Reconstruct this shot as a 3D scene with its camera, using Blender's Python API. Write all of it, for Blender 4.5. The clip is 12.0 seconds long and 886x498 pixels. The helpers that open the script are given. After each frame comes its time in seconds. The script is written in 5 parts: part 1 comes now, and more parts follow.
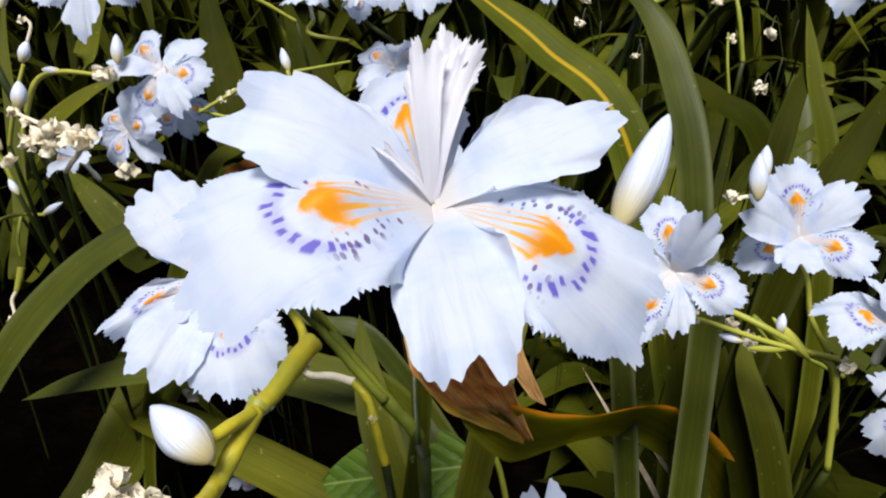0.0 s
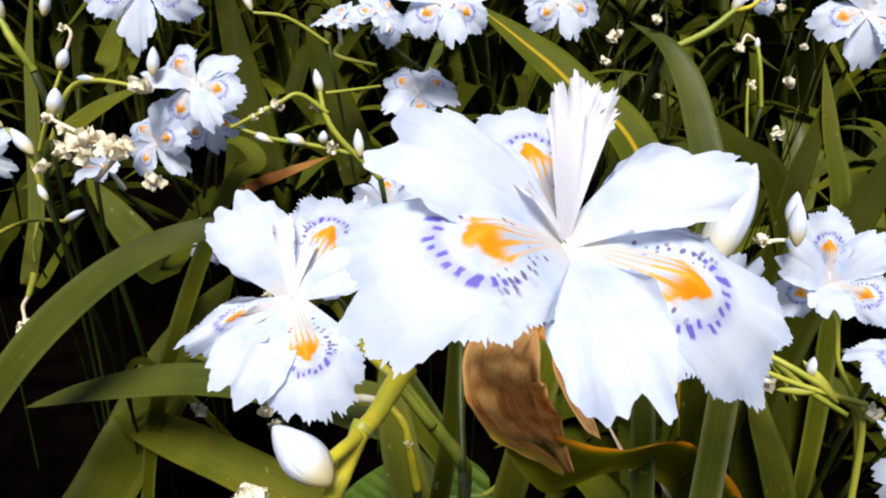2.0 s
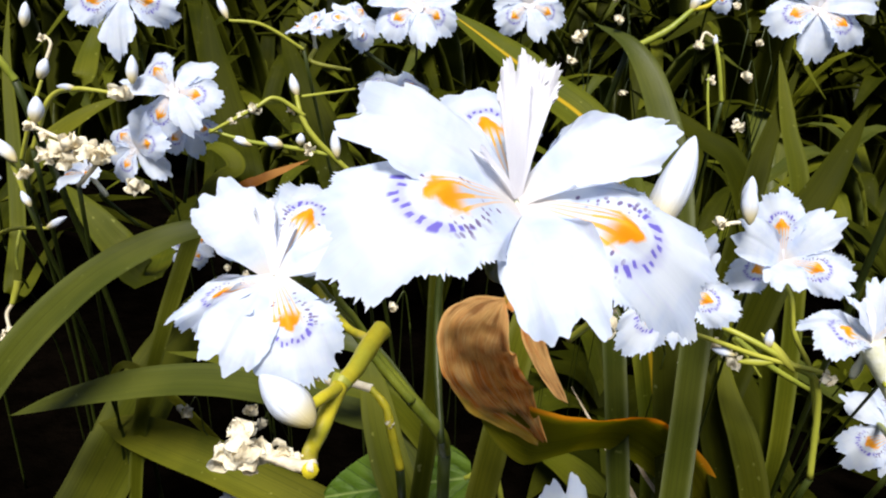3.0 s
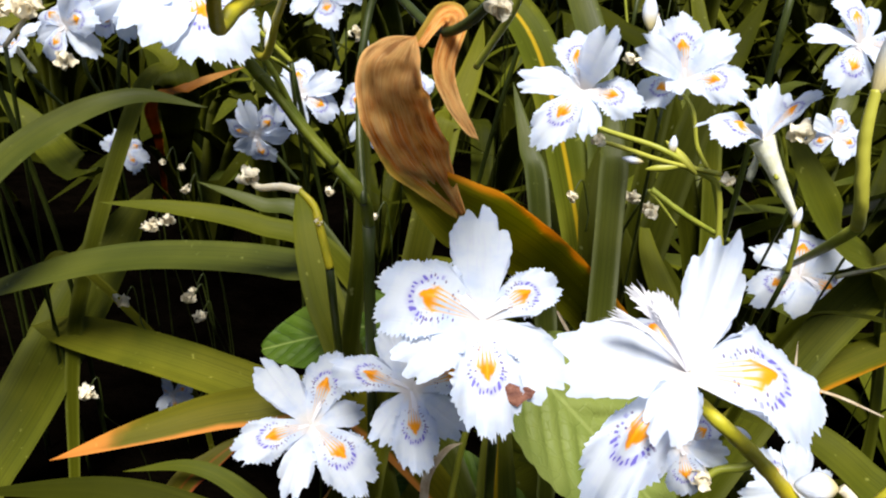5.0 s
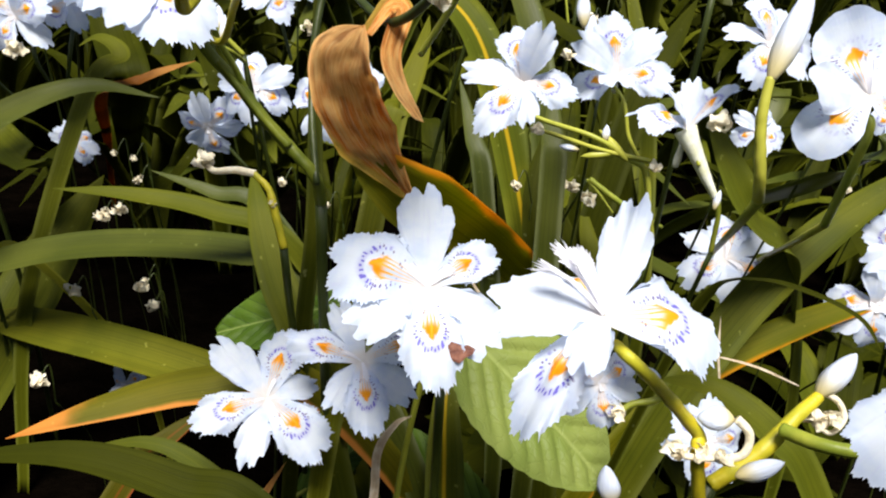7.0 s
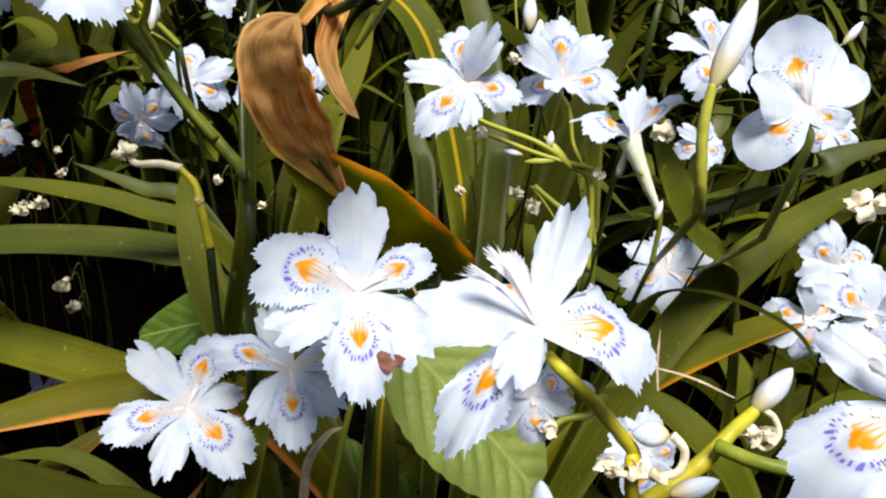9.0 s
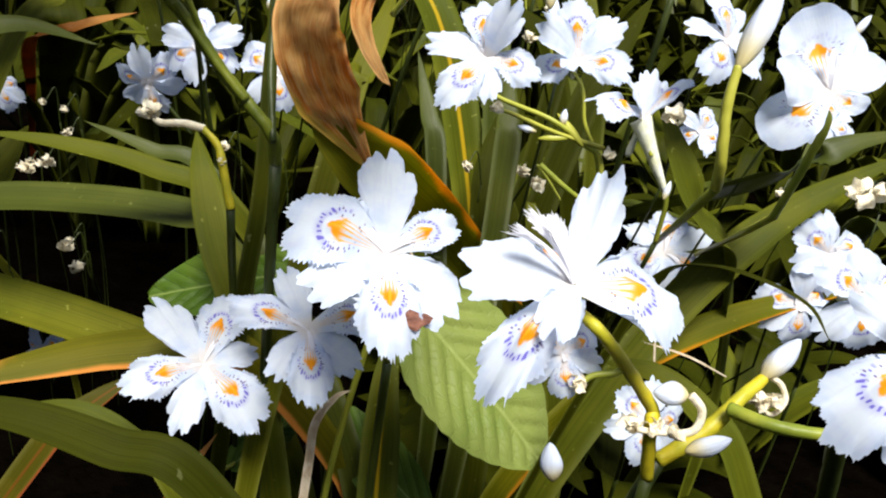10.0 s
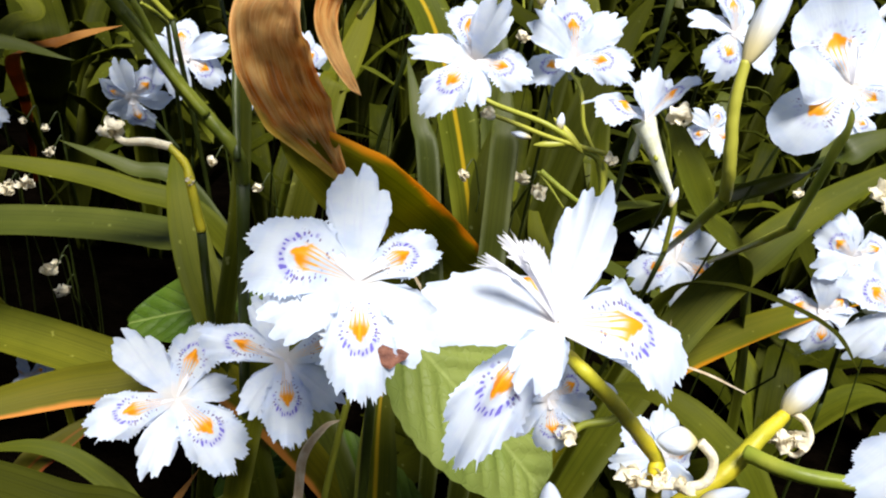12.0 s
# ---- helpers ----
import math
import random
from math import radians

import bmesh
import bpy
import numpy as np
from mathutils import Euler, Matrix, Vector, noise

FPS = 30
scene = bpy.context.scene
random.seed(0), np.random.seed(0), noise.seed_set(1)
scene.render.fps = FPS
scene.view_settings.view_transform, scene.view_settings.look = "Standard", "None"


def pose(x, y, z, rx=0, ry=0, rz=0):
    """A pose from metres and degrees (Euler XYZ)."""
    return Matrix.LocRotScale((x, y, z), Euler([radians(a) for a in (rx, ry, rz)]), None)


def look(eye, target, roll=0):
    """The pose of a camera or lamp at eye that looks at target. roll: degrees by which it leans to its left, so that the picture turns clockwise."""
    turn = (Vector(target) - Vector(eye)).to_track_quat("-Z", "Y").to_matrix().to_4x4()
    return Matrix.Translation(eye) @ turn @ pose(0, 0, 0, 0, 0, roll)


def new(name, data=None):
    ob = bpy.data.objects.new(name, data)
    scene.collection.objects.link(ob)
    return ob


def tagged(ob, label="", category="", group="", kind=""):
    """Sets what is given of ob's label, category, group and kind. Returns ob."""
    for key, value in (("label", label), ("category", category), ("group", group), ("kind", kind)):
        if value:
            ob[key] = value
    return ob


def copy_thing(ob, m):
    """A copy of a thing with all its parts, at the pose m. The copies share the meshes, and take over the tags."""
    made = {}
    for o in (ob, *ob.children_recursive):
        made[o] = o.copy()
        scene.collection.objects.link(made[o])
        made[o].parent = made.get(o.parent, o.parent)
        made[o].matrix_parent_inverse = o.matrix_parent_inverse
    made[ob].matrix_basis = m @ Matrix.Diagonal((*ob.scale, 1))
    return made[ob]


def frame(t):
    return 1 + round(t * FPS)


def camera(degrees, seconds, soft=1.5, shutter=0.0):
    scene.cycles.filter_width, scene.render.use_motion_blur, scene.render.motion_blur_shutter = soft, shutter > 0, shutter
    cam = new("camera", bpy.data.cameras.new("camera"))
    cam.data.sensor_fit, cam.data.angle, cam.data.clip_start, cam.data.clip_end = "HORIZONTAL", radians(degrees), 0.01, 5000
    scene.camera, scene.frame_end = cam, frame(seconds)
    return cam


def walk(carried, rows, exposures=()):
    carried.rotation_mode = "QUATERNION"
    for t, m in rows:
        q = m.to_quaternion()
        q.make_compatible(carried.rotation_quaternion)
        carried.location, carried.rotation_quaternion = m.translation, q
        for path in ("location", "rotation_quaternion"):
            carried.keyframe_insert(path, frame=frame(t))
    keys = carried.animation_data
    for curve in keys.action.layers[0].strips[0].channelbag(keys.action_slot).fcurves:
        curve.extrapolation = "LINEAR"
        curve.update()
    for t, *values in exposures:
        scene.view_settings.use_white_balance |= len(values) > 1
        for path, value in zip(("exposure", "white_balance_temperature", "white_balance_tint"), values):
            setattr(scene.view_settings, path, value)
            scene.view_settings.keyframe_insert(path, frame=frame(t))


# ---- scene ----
cam = camera(65.8, 12.0, soft=2.1)
PATH = [
    (0, (0.00988, 0.00292, 0.44469), (-0.00305, 0.27293, 0.31459), 2.19),
    (0.5, (0.00388, -0.00274, 0.44070), (-0.00527, 0.26892, 0.31375), 2.83),
    (1, (0.00431, -0.00717, 0.44785), (-0.00469, 0.26785, 0.32834), 3.06),
    (1.5, (-0.00071, -0.00792, 0.44834), (-0.01241, 0.26763, 0.33029), 4.02),
    (2, (-0.01300, -0.00081, 0.44624), (-0.01899, 0.27389, 0.32580), 5.67),
    (2.5, (-0.02035, -0.00876, 0.44798), (-0.02444, 0.26726, 0.33054), 6.08),
    (3, (-0.00930, -0.01564, 0.44351), (-0.00771, 0.26111, 0.32772), 4.61),
    (3.5, (-0.00070, -0.03626, 0.43672), (0.00795, 0.24170, 0.32421), 4.16),
    (3.7, (0.00521, -0.04677, 0.42734), (0.02098, 0.23231, 0.31840), 4.23),
    (5.3, (0.00730, -0.06260, 0.36585), (0.03118, 0.21546, 0.25580), 4.52),
    (5.5, (0.01427, -0.06576, 0.36388), (0.04031, 0.21247, 0.25474), 4.14),
    (6, (0.02220, -0.06886, 0.36402), (0.05480, 0.20881, 0.25523), 4.59),
    (6.5, (0.00877, -0.07113, 0.36841), (0.03696, 0.20709, 0.25978), 4.45),
    (7, (0.00739, -0.07912, 0.36987), (0.05026, 0.19788, 0.26293), 5.99),
    (7.2, (0.01327, -0.08107, 0.36904), (0.06786, 0.19341, 0.26096), 6.75),
    (8.8, (0.01405, -0.07395, 0.36516), (0.07230, 0.20162, 0.26188), 7.78),
    (9, (0.01423, -0.07038, 0.36593), (0.07846, 0.20451, 0.26440), 8.86),
    (9.5, (0.00453, -0.07078, 0.36592), (0.07631, 0.20237, 0.26475), 10.75),
    (10, (-0.00051, -0.07621, 0.36090), (0.07232, 0.19438, 0.25377), 11.73),
    (10.5, (-0.00855, -0.07137, 0.35891), (0.05539, 0.20105, 0.25075), 11.43),
    (11, (0.00126, -0.06666, 0.36337), (0.06550, 0.20697, 0.25848), 10.79),
    (11.5, (0.00355, -0.05889, 0.36805), (0.06534, 0.21567, 0.26413), 9.79),
    (12, (0.01469, -0.05644, 0.36092), (0.08052, 0.21593, 0.25379), 9.68),
]
walk(cam, [(t, look(eye, target, roll)) for t, eye, target, roll in PATH], [(0.0, 0.14, 6300, 11), (1.0, 0.22, 6350, 11), (2.5, 0.38, 6450, 10), (5.3, 0.65, 6600, 8), (7.2, 0.70, 6600, 8), (8.8, 0.48, 6600, 7), (10.0, 0.67, 6550, 7), (10.6, 0.80, 6550, 7), (12.0, 0.66, 6500, 7)])

# world: soft daylight under a bright sky
world = bpy.data.worlds.new("sky")
scene.world = world
world.use_nodes = True
wn = world.node_tree.nodes
sky = wn.new("ShaderNodeTexSky")
sky.sky_type, sky.sun_disc = "NISHITA", False
sky.sun_elevation, sky.sun_rotation = radians(63), radians(-170)
sky.air_density, sky.dust_density = 1.0, 2.0
world.node_tree.links.new(sky.outputs[0], wn["Background"].inputs[0])
wn["Background"].inputs[1].default_value = 0.058
sun = new("sun", bpy.data.lights.new("sun", "SUN"))
sun.data.energy, sun.data.angle, sun.data.color = 6.2, radians(24), (1.0, 0.96, 0.9)
sun.matrix_world = look((-0.18, -1.0, 2.15), (0.0, 0.0, 0.2))


# ---- materials ----
class Nodes:
    """Short hand for node trees."""

    def __init__(self, name):
        self.mat = bpy.data.materials.new(name)
        self.mat.use_nodes = True
        self.tree = self.mat.node_tree
        self.n = self.tree.nodes
        self.bsdf = self.n["Principled BSDF"]
        self.out = self.n["Material Output"]

    def link(self, a, b):
        self.tree.links.new(a, b)

    def put(self, socket, v):
        if isinstance(v, bpy.types.NodeSocket):
            self.link(v, socket)
        else:
            socket.default_value = v

    def m(self, op, a, b=0.0, c=0.0, clamp=False):
        k = self.n.new("ShaderNodeMath")
        k.operation, k.use_clamp = op, clamp
        for s, v in zip(k.inputs, (a, b, c)):
            self.put(s, v)
        return k.outputs[0]

    def step(self, v, lo, hi):
        k = self.n.new("ShaderNodeMapRange")
        k.interpolation_type = "SMOOTHSTEP"
        for s, x in zip(k.inputs, (v, lo, hi, 0.0, 1.0)):
            self.put(s, x)
        return k.outputs[0]

    def mix(self, f, a, b):
        k = self.n.new("ShaderNodeMix")
        k.data_type = "RGBA"
        self.put(k.inputs[0], f)
        for s, v in ((k.inputs[6], a), (k.inputs[7], b)):
            self.put(s, (*v, 1) if isinstance(v, tuple) else v)
        return k.outputs[2]

    def uv(self):
        k = self.n.new("ShaderNodeUVMap")
        k.uv_map = "UVMap"
        s = self.n.new("ShaderNodeSeparateXYZ")
        self.link(k.outputs[0], s.inputs[0])
        return k.outputs[0], s.outputs[0], s.outputs[1]

    def noise(self, vec, scale, detail=3.0, stretch=(1, 1, 1)):
        mp = self.n.new("ShaderNodeMapping")
        mp.inputs["Scale"].default_value = stretch
        self.link(vec, mp.inputs[0])
        k = self.n.new("ShaderNodeTexNoise")
        k.inputs["Scale"].default_value, k.inputs["Detail"].default_value = scale, detail
        self.link(mp.outputs[0], k.inputs["Vector"])
        return k.outputs[0]

    def obj(self):
        return self.n.new("ShaderNodeTexCoord").outputs["Object"]

    def rnd(self):
        return self.n.new("ShaderNodeObjectInfo").outputs["Random"]

    def bump(self, h, strength, dist):
        k = self.n.new("ShaderNodeBump")
        k.inputs["Strength"].default_value, k.inputs["Distance"].default_value = strength, dist
        self.link(h, k.inputs["Height"])
        self.link(k.outputs[0], self.bsdf.inputs["Normal"])
        return k.outputs[0]

    def thin(self, colour, share, normal=None, gain=1.0):
        """Lets part of the light through, as petals and leaves do."""
        t = self.n.new("ShaderNodeBsdfTranslucent")
        if isinstance(colour, bpy.types.NodeSocket) and gain != 1.0:
            k = self.n.new("ShaderNodeVectorMath")
            k.operation = "SCALE"
            self.link(colour, k.inputs[0])
            k.inputs[3].default_value = gain
            colour = k.outputs[0]
        self.put(t.inputs[0], colour)
        if normal is not None:
            self.link(normal, t.inputs[1])
        mx = self.n.new("ShaderNodeMixShader")
        mx.inputs[0].default_value = share
        self.link(self.bsdf.outputs[0], mx.inputs[1])
        self.link(t.outputs[0], mx.inputs[2])
        self.link(mx.outputs[0], self.out.inputs[0])


def petal_material(name, fall, violet=0.95):
    k = Nodes(name)
    uv, u, v = k.uv()
    x = k.m("MULTIPLY", k.m("SUBTRACT", u, 0.5), 2.0)
    soft = k.noise(uv, 5.0)
    tint = k.m("MULTIPLY", k.step(soft, 0.35, 0.75), 0.75)
    base = k.mix(tint, (0.69, 0.745, 0.85), (0.49, 0.59, 0.82))
    vein = k.noise(uv, 9.0, 4.0, (9.0, 0.6, 1.0))
    base = k.mix(k.m("MULTIPLY", k.step(vein, 0.50, 0.72), 0.34), base, (0.60, 0.60, 0.88))
    base = k.mix(k.m("MULTIPLY", k.m("SUBTRACT", 1.0, k.step(v, 0.05, 0.22)), 0.45), base, (0.80, 0.66, 0.50))
    if fall:
        wob = k.m("MULTIPLY", k.m("SUBTRACT", k.noise(uv, 22.0), 0.5), 0.7)
        e = k.m("SQRT", k.m("ADD", k.m("POWER", k.m("DIVIDE", k.m("ABSOLUTE", x), k.m("SUBTRACT", 0.135, k.m("MULTIPLY", k.step(v, 0.42, 0.60), 0.095))), 2.0), k.m("POWER", k.m("ABSOLUTE", k.m("DIVIDE", k.m("SUBTRACT", v, 0.45), 0.145)), 2.0)))
        patch = k.m("SUBTRACT", 1.0, k.step(k.m("ADD", e, wob), 0.75, 1.05))
        # orange rays that run from the throat into the crest
        ang = k.m("ARCTAN2", x, k.m("ADD", v, 0.10))
        rays = k.step(k.m("SINE", k.m("ADD", k.m("MULTIPLY", ang, 66.0), k.m("MULTIPLY", soft, 3.0))), 0.0, 0.55)
        fan = k.m("MULTIPLY", k.m("SUBTRACT", 1.0, k.step(k.m("ABSOLUTE", ang), 0.17, 0.27)), k.m("MULTIPLY", k.step(v, 0.06, 0.20), k.m("SUBTRACT", 1.0, k.step(v, 0.44, 0.54))))
        crest = k.mix(k.step(v, 0.34, 0.50), (0.93, 0.50, 0.10), (0.95, 0.36, 0.006))
        full = k.m("MAXIMUM", k.m("MULTIPLY", k.m("MULTIPLY", fan, rays), 0.6), k.m("MULTIPLY", patch, k.m("MAXIMUM", rays, k.step(v, 0.38, 0.47))))
        # violet strokes that stand round the crest, one by one
        ry = k.m("DIVIDE", k.m("SUBTRACT", v, 0.43), 0.225)
        r2 = k.m("SQRT", k.m("ADD", k.m("POWER", k.m("ABSOLUTE", k.m("DIVIDE", x, 0.195)), 2.0), k.m("POWER", k.m("ABSOLUTE", ry), 2.0)))
        a2 = k.m("ARCTAN2", k.m("DIVIDE", x, 0.195), ry)
        cell = k.m("ADD", k.m("MULTIPLY", a2, 4.2), k.m("MULTIPLY", soft, 3.5))
        own = k.n.new("ShaderNodeTexWhiteNoise")
        own.noise_dimensions = "1D"
        k.link(k.m("FLOOR", cell), own.inputs["W"])
        luck = own.outputs["Value"]
        across = k.m("ABSOLUTE", k.m("SUBTRACT", k.m("FRACT", cell), 0.5))
        stroke = k.m("SUBTRACT", 1.0, k.step(across, 0.17, 0.33))
        inner = k.m("ADD", 0.86, k.m("MULTIPLY", luck, 0.16))
        outer = k.m("ADD", 1.06, k.m("MULTIPLY", k.m("FRACT", k.m("MULTIPLY", luck, 7.3)), 0.20))
        band = k.m("MULTIPLY", k.step(k.m("SUBTRACT", r2, inner), -0.03, 0.05), k.m("SUBTRACT", 1.0, k.step(k.m("SUBTRACT", r2, outer), -0.06, 0.06)))
        front = k.m("SUBTRACT", 1.0, k.step(k.m("ABSOLUTE", a2), 1.25, 1.9))
        blush = k.m("MULTIPLY", k.m("MULTIPLY", k.step(r2, 0.80, 0.98), k.m("SUBTRACT", 1.0, k.step(r2, 1.0, 1.35))), k.m("SUBTRACT", 1.0, k.step(k.m("ABSOLUTE", a2), 0.8, 1.6)))
        ring = k.m("MAXIMUM", k.m("MULTIPLY", k.m("MULTIPLY", band, stroke), front), k.m("MULTIPLY", blush, 0.34))
        # small dark dots on both flanks, down to the throat
        vor = k.n.new("ShaderNodeTexVoronoi")
        vor.inputs["Scale"].default_value = 34.0
        k.link(uv, vor.inputs["Vector"])
        flank = k.m("MULTIPLY", k.step(k.m("ABSOLUTE", ang), 0.10, 0.20), k.m("SUBTRACT", 1.0, k.step(k.m("ABSOLUTE", ang), 0.34, 0.44)))
        dot = k.m("MULTIPLY", k.m("SUBTRACT", 1.0, k.step(vor.outputs["Distance"], 0.26, 0.40)), k.m("MULTIPLY", k.step(e, 1.0, 1.2), flank))
        dot = k.m("MULTIPLY", k.m("MULTIPLY", dot, k.step(v, 0.14, 0.22)), k.m("SUBTRACT", 1.0, k.step(v, 0.50, 0.60)))
        base = k.mix(k.m("MULTIPLY", ring, violet), base, (0.13, 0.10, 0.56))
        base = k.mix(k.m("MULTIPLY", dot, 0.9), base, (0.13, 0.08, 0.25))
        base = k.mix(full, base, crest)
    k.put(k.bsdf.inputs["Base Color"], base)
    k.bsdf.inputs["Roughness"].default_value = 0.55
    k.bsdf.inputs["Specular IOR Level"].default_value = 0.3
    nrm = k.bump(k.m("ADD", vein, soft), 0.22, 0.0004)
    k.thin(base, 0.50, nrm)
    return k.mat


def leaf_material(name, green, young, old, edge=0.0, tip=0.0, stripe=0.0, gloss=0.5, share=0.24, sheen=0.12):
    """Blade with fibres along it; old is the colour of its dry edge, tip and stripe."""
    k = Nodes(name)
    uv, u, v = k.uv()
    r = k.rnd()
    fibre = k.noise(uv, 3.0, 5.0, (11.0, 0.4, 1.0))
    blot = k.noise(k.obj(), 22.0, 4.0)
    c = k.mix(k.step(blot, 0.35, 0.7), green, young)
    c = k.mix(k.m("MULTIPLY", r, 0.5), c, young)
    c = k.mix(k.m("MULTIPLY", k.step(fibre, 0.44, 0.62), 0.38), c, tuple(0.5 * q for q in green))
    mid = k.m("ABSOLUTE", k.m("SUBTRACT", u, 0.5))
    c = k.mix(k.m("MULTIPLY", k.m("SUBTRACT", 1.0, k.step(mid, 0.0, 0.06)), 0.35), c, young)
    if stripe:
        c = k.mix(k.m("MULTIPLY", k.m("SUBTRACT", 1.0, k.step(k.m("ADD", mid, k.m("MULTIPLY", fibre, 0.05)), 0.045, 0.10)), stripe), c, old)
    if edge:
        c = k.mix(k.m("MULTIPLY", k.step(k.m("ADD", u, k.m("MULTIPLY", k.m("SUBTRACT", blot, 0.5), 0.35)), 0.84, 0.96), edge), c, old)
    if tip:
        c = k.mix(k.step(k.m("ADD", v, k.m("MULTIPLY", k.m("SUBTRACT", blot, 0.5), 0.5)), 1.0 - tip, 1.08 - tip * 0.6), c, old)
    speck = k.noise(k.obj(), 210.0, 2.0)
    c = k.mix(k.m("MULTIPLY", k.step(speck, 0.70, 0.76), 0.35), c, tuple(min(1, 2.6 * q + 0.05) for q in young))
    k.put(k.bsdf.inputs["Base Color"], c)
    k.put(k.bsdf.inputs["Roughness"], k.m("ADD", gloss, k.m("MULTIPLY", blot, 0.2)))
    k.bsdf.inputs["Specular IOR Level"].default_value = sheen
    nrm = k.bump(k.m("ADD", fibre, k.m("MULTIPLY", blot, 0.4)), 0.40, 0.0007)
    k.thin(c, share, nrm, 3.0)
    return k.mat


def plain_material(name, a, b, scale, rough, bump=0.0006, stretch=(1, 1, 1), share=0.0, pale=None):
    k = Nodes(name)
    o = k.obj()
    n1, n2 = k.noise(o, scale, 4.0, stretch), k.noise(o, scale * 4.3, 3.0, stretch)
    c = k.mix(k.step(n1, 0.3, 0.7), a, b)
    c = k.mix(k.m("MULTIPLY", k.step(n2, 0.5, 0.75), 0.35), c, tuple(0.6 * q for q in a))
    if pale:
        c = k.mix(k.m("MULTIPLY", k.rnd(), 0.8), c, pale)
    k.put(k.bsdf.inputs["Base Color"], c)
    k.bsdf.inputs["Roughness"].default_value = rough
    k.bsdf.inputs["Specular IOR Level"].default_value = 0.3 if rough < 0.8 else 0.0
    nrm = k.bump(k.m("ADD", n1, n2), 0.6, bump)
    if share:
        k.thin(c, share, nrm)
    return k.mat


def dry_material():
    """Withered blade: pale straw fibres over rust brown, darker in patches."""
    k = Nodes("dry_blade")
    uv, u, v = k.uv()
    fibre = k.noise(uv, 4.0, 8.0, (14.0, 0.9, 1.0))
    fine = k.noise(uv, 9.0, 8.0, (22.0, 1.1, 1.0))
    blot = k.noise(uv, 3.2, 8.0, (1.8, 2.6, 1.0))
    c = k.mix(k.step(blot, 0.40, 0.60), (0.62, 0.22, 0.018), (0.78, 0.45, 0.11))
    c = k.mix(k.m("MULTIPLY", k.step(k.m("ADD", v, k.m("MULTIPLY", blot, 0.3)), 0.55, 0.85), 0.7), c, (0.70, 0.46, 0.18))
    c = k.mix(k.m("MULTIPLY", k.step(fibre, 0.50, 0.58), 0.75), c, (0.80, 0.58, 0.26))
    c = k.mix(k.m("MULTIPLY", k.step(fine, 0.54, 0.62), 0.40), c, (0.26, 0.08, 0.010))
    c = k.mix(k.m("MULTIPLY", k.step(k.noise(uv, 2.3, 8.0, (2.4, 1.6, 1.0)), 0.52, 0.65), 0.6), c, (0.27, 0.075, 0.008))
    c = k.mix(k.m("MULTIPLY", k.step(k.m("SUBTRACT", k.m("ADD", k.m("SUBTRACT", 1.0, u), k.m("MULTIPLY", blot, 0.4)), v), 0.72, 0.86), 0.8), c, (0.34, 0.24, 0.012))
    k.put(k.bsdf.inputs["Base Color"], c)
    k.bsdf.inputs["Roughness"].default_value = 0.6
    nrm = k.bump(k.m("ADD", fibre, k.m("ADD", fine, blot)), 0.5, 0.0010)
    k.thin(c, 0.45, nrm, 1.7)
    return k.mat


def broad_material(name, dark, light, rib, ribbed=0.3, middle=None):
    """Net-veined broad leaf; the veins fall on the furrows of the mesh."""
    k = Nodes(name)
    uv, u, v = k.uv()
    blot = k.noise(k.obj(), 40.0, 4.0)
    c = k.mix(k.step(blot, 0.3, 0.7), dark, light)
    x = k.m("ABSOLUTE", k.m("SUBTRACT", u, 0.5))
    line = k.m("ABSOLUTE", k.m("SINE", k.m("MULTIPLY", k.m("SUBTRACT", v, k.m("MULTIPLY", x, 0.75)), 25.13)))
    side = k.m("SUBTRACT", 1.0, k.step(line, 0.0, 0.22))
    mid = k.m("SUBTRACT", 1.0, k.step(x, 0.004, 0.022))
    c = k.mix(k.m("MULTIPLY", side, 0.8 * ribbed), c, rib)
    c = k.mix(k.m("MULTIPLY", mid, 0.8), c, middle or rib)
    vor = k.n.new("ShaderNodeTexVoronoi")
    vor.feature = "DISTANCE_TO_EDGE"
    vor.inputs["Scale"].default_value = 16.0
    k.link(uv, vor.inputs["Vector"])
    net = k.m("SUBTRACT", 1.0, k.step(vor.outputs["Distance"], 0.0, 0.08))
    c = k.mix(k.m("MULTIPLY", net, 0.04), c, rib)
    k.put(k.bsdf.inputs["Base Color"], c)
    k.bsdf.inputs["Roughness"].default_value = 0.5
    k.bsdf.inputs["Specular IOR Level"].default_value = 0.15
    nrm = k.bump(k.m("SUBTRACT", blot, k.m("MULTIPLY", net, 0.5)), 0.5, 0.0006)
    k.thin(c, 0.25, nrm)
    return k.mat


def bud_material():
    """Furled petals: cream at the foot, blue-white towards the point."""
    k = Nodes("bud_skin")
    uv, u, v = k.uv()
    streak = k.noise(uv, 4.0, 4.0, (10.0, 0.8, 1.0))
    c = k.mix(k.step(v, 0.08, 0.55), (0.58, 0.49, 0.24), (0.60, 0.65, 0.76))
    c = k.mix(k.m("MULTIPLY", k.step(streak, 0.45, 0.7), k.m("MULTIPLY", k.step(v, 0.25, 0.8), 0.8)), c, (0.46, 0.53, 0.80))
    k.put(k.bsdf.inputs["Base Color"], c)
    k.bsdf.inputs["Roughness"].default_value = 0.5
    nrm = k.bump(streak, 0.5, 0.0006)
    k.thin(c, 0.2, nrm)
    return k.mat


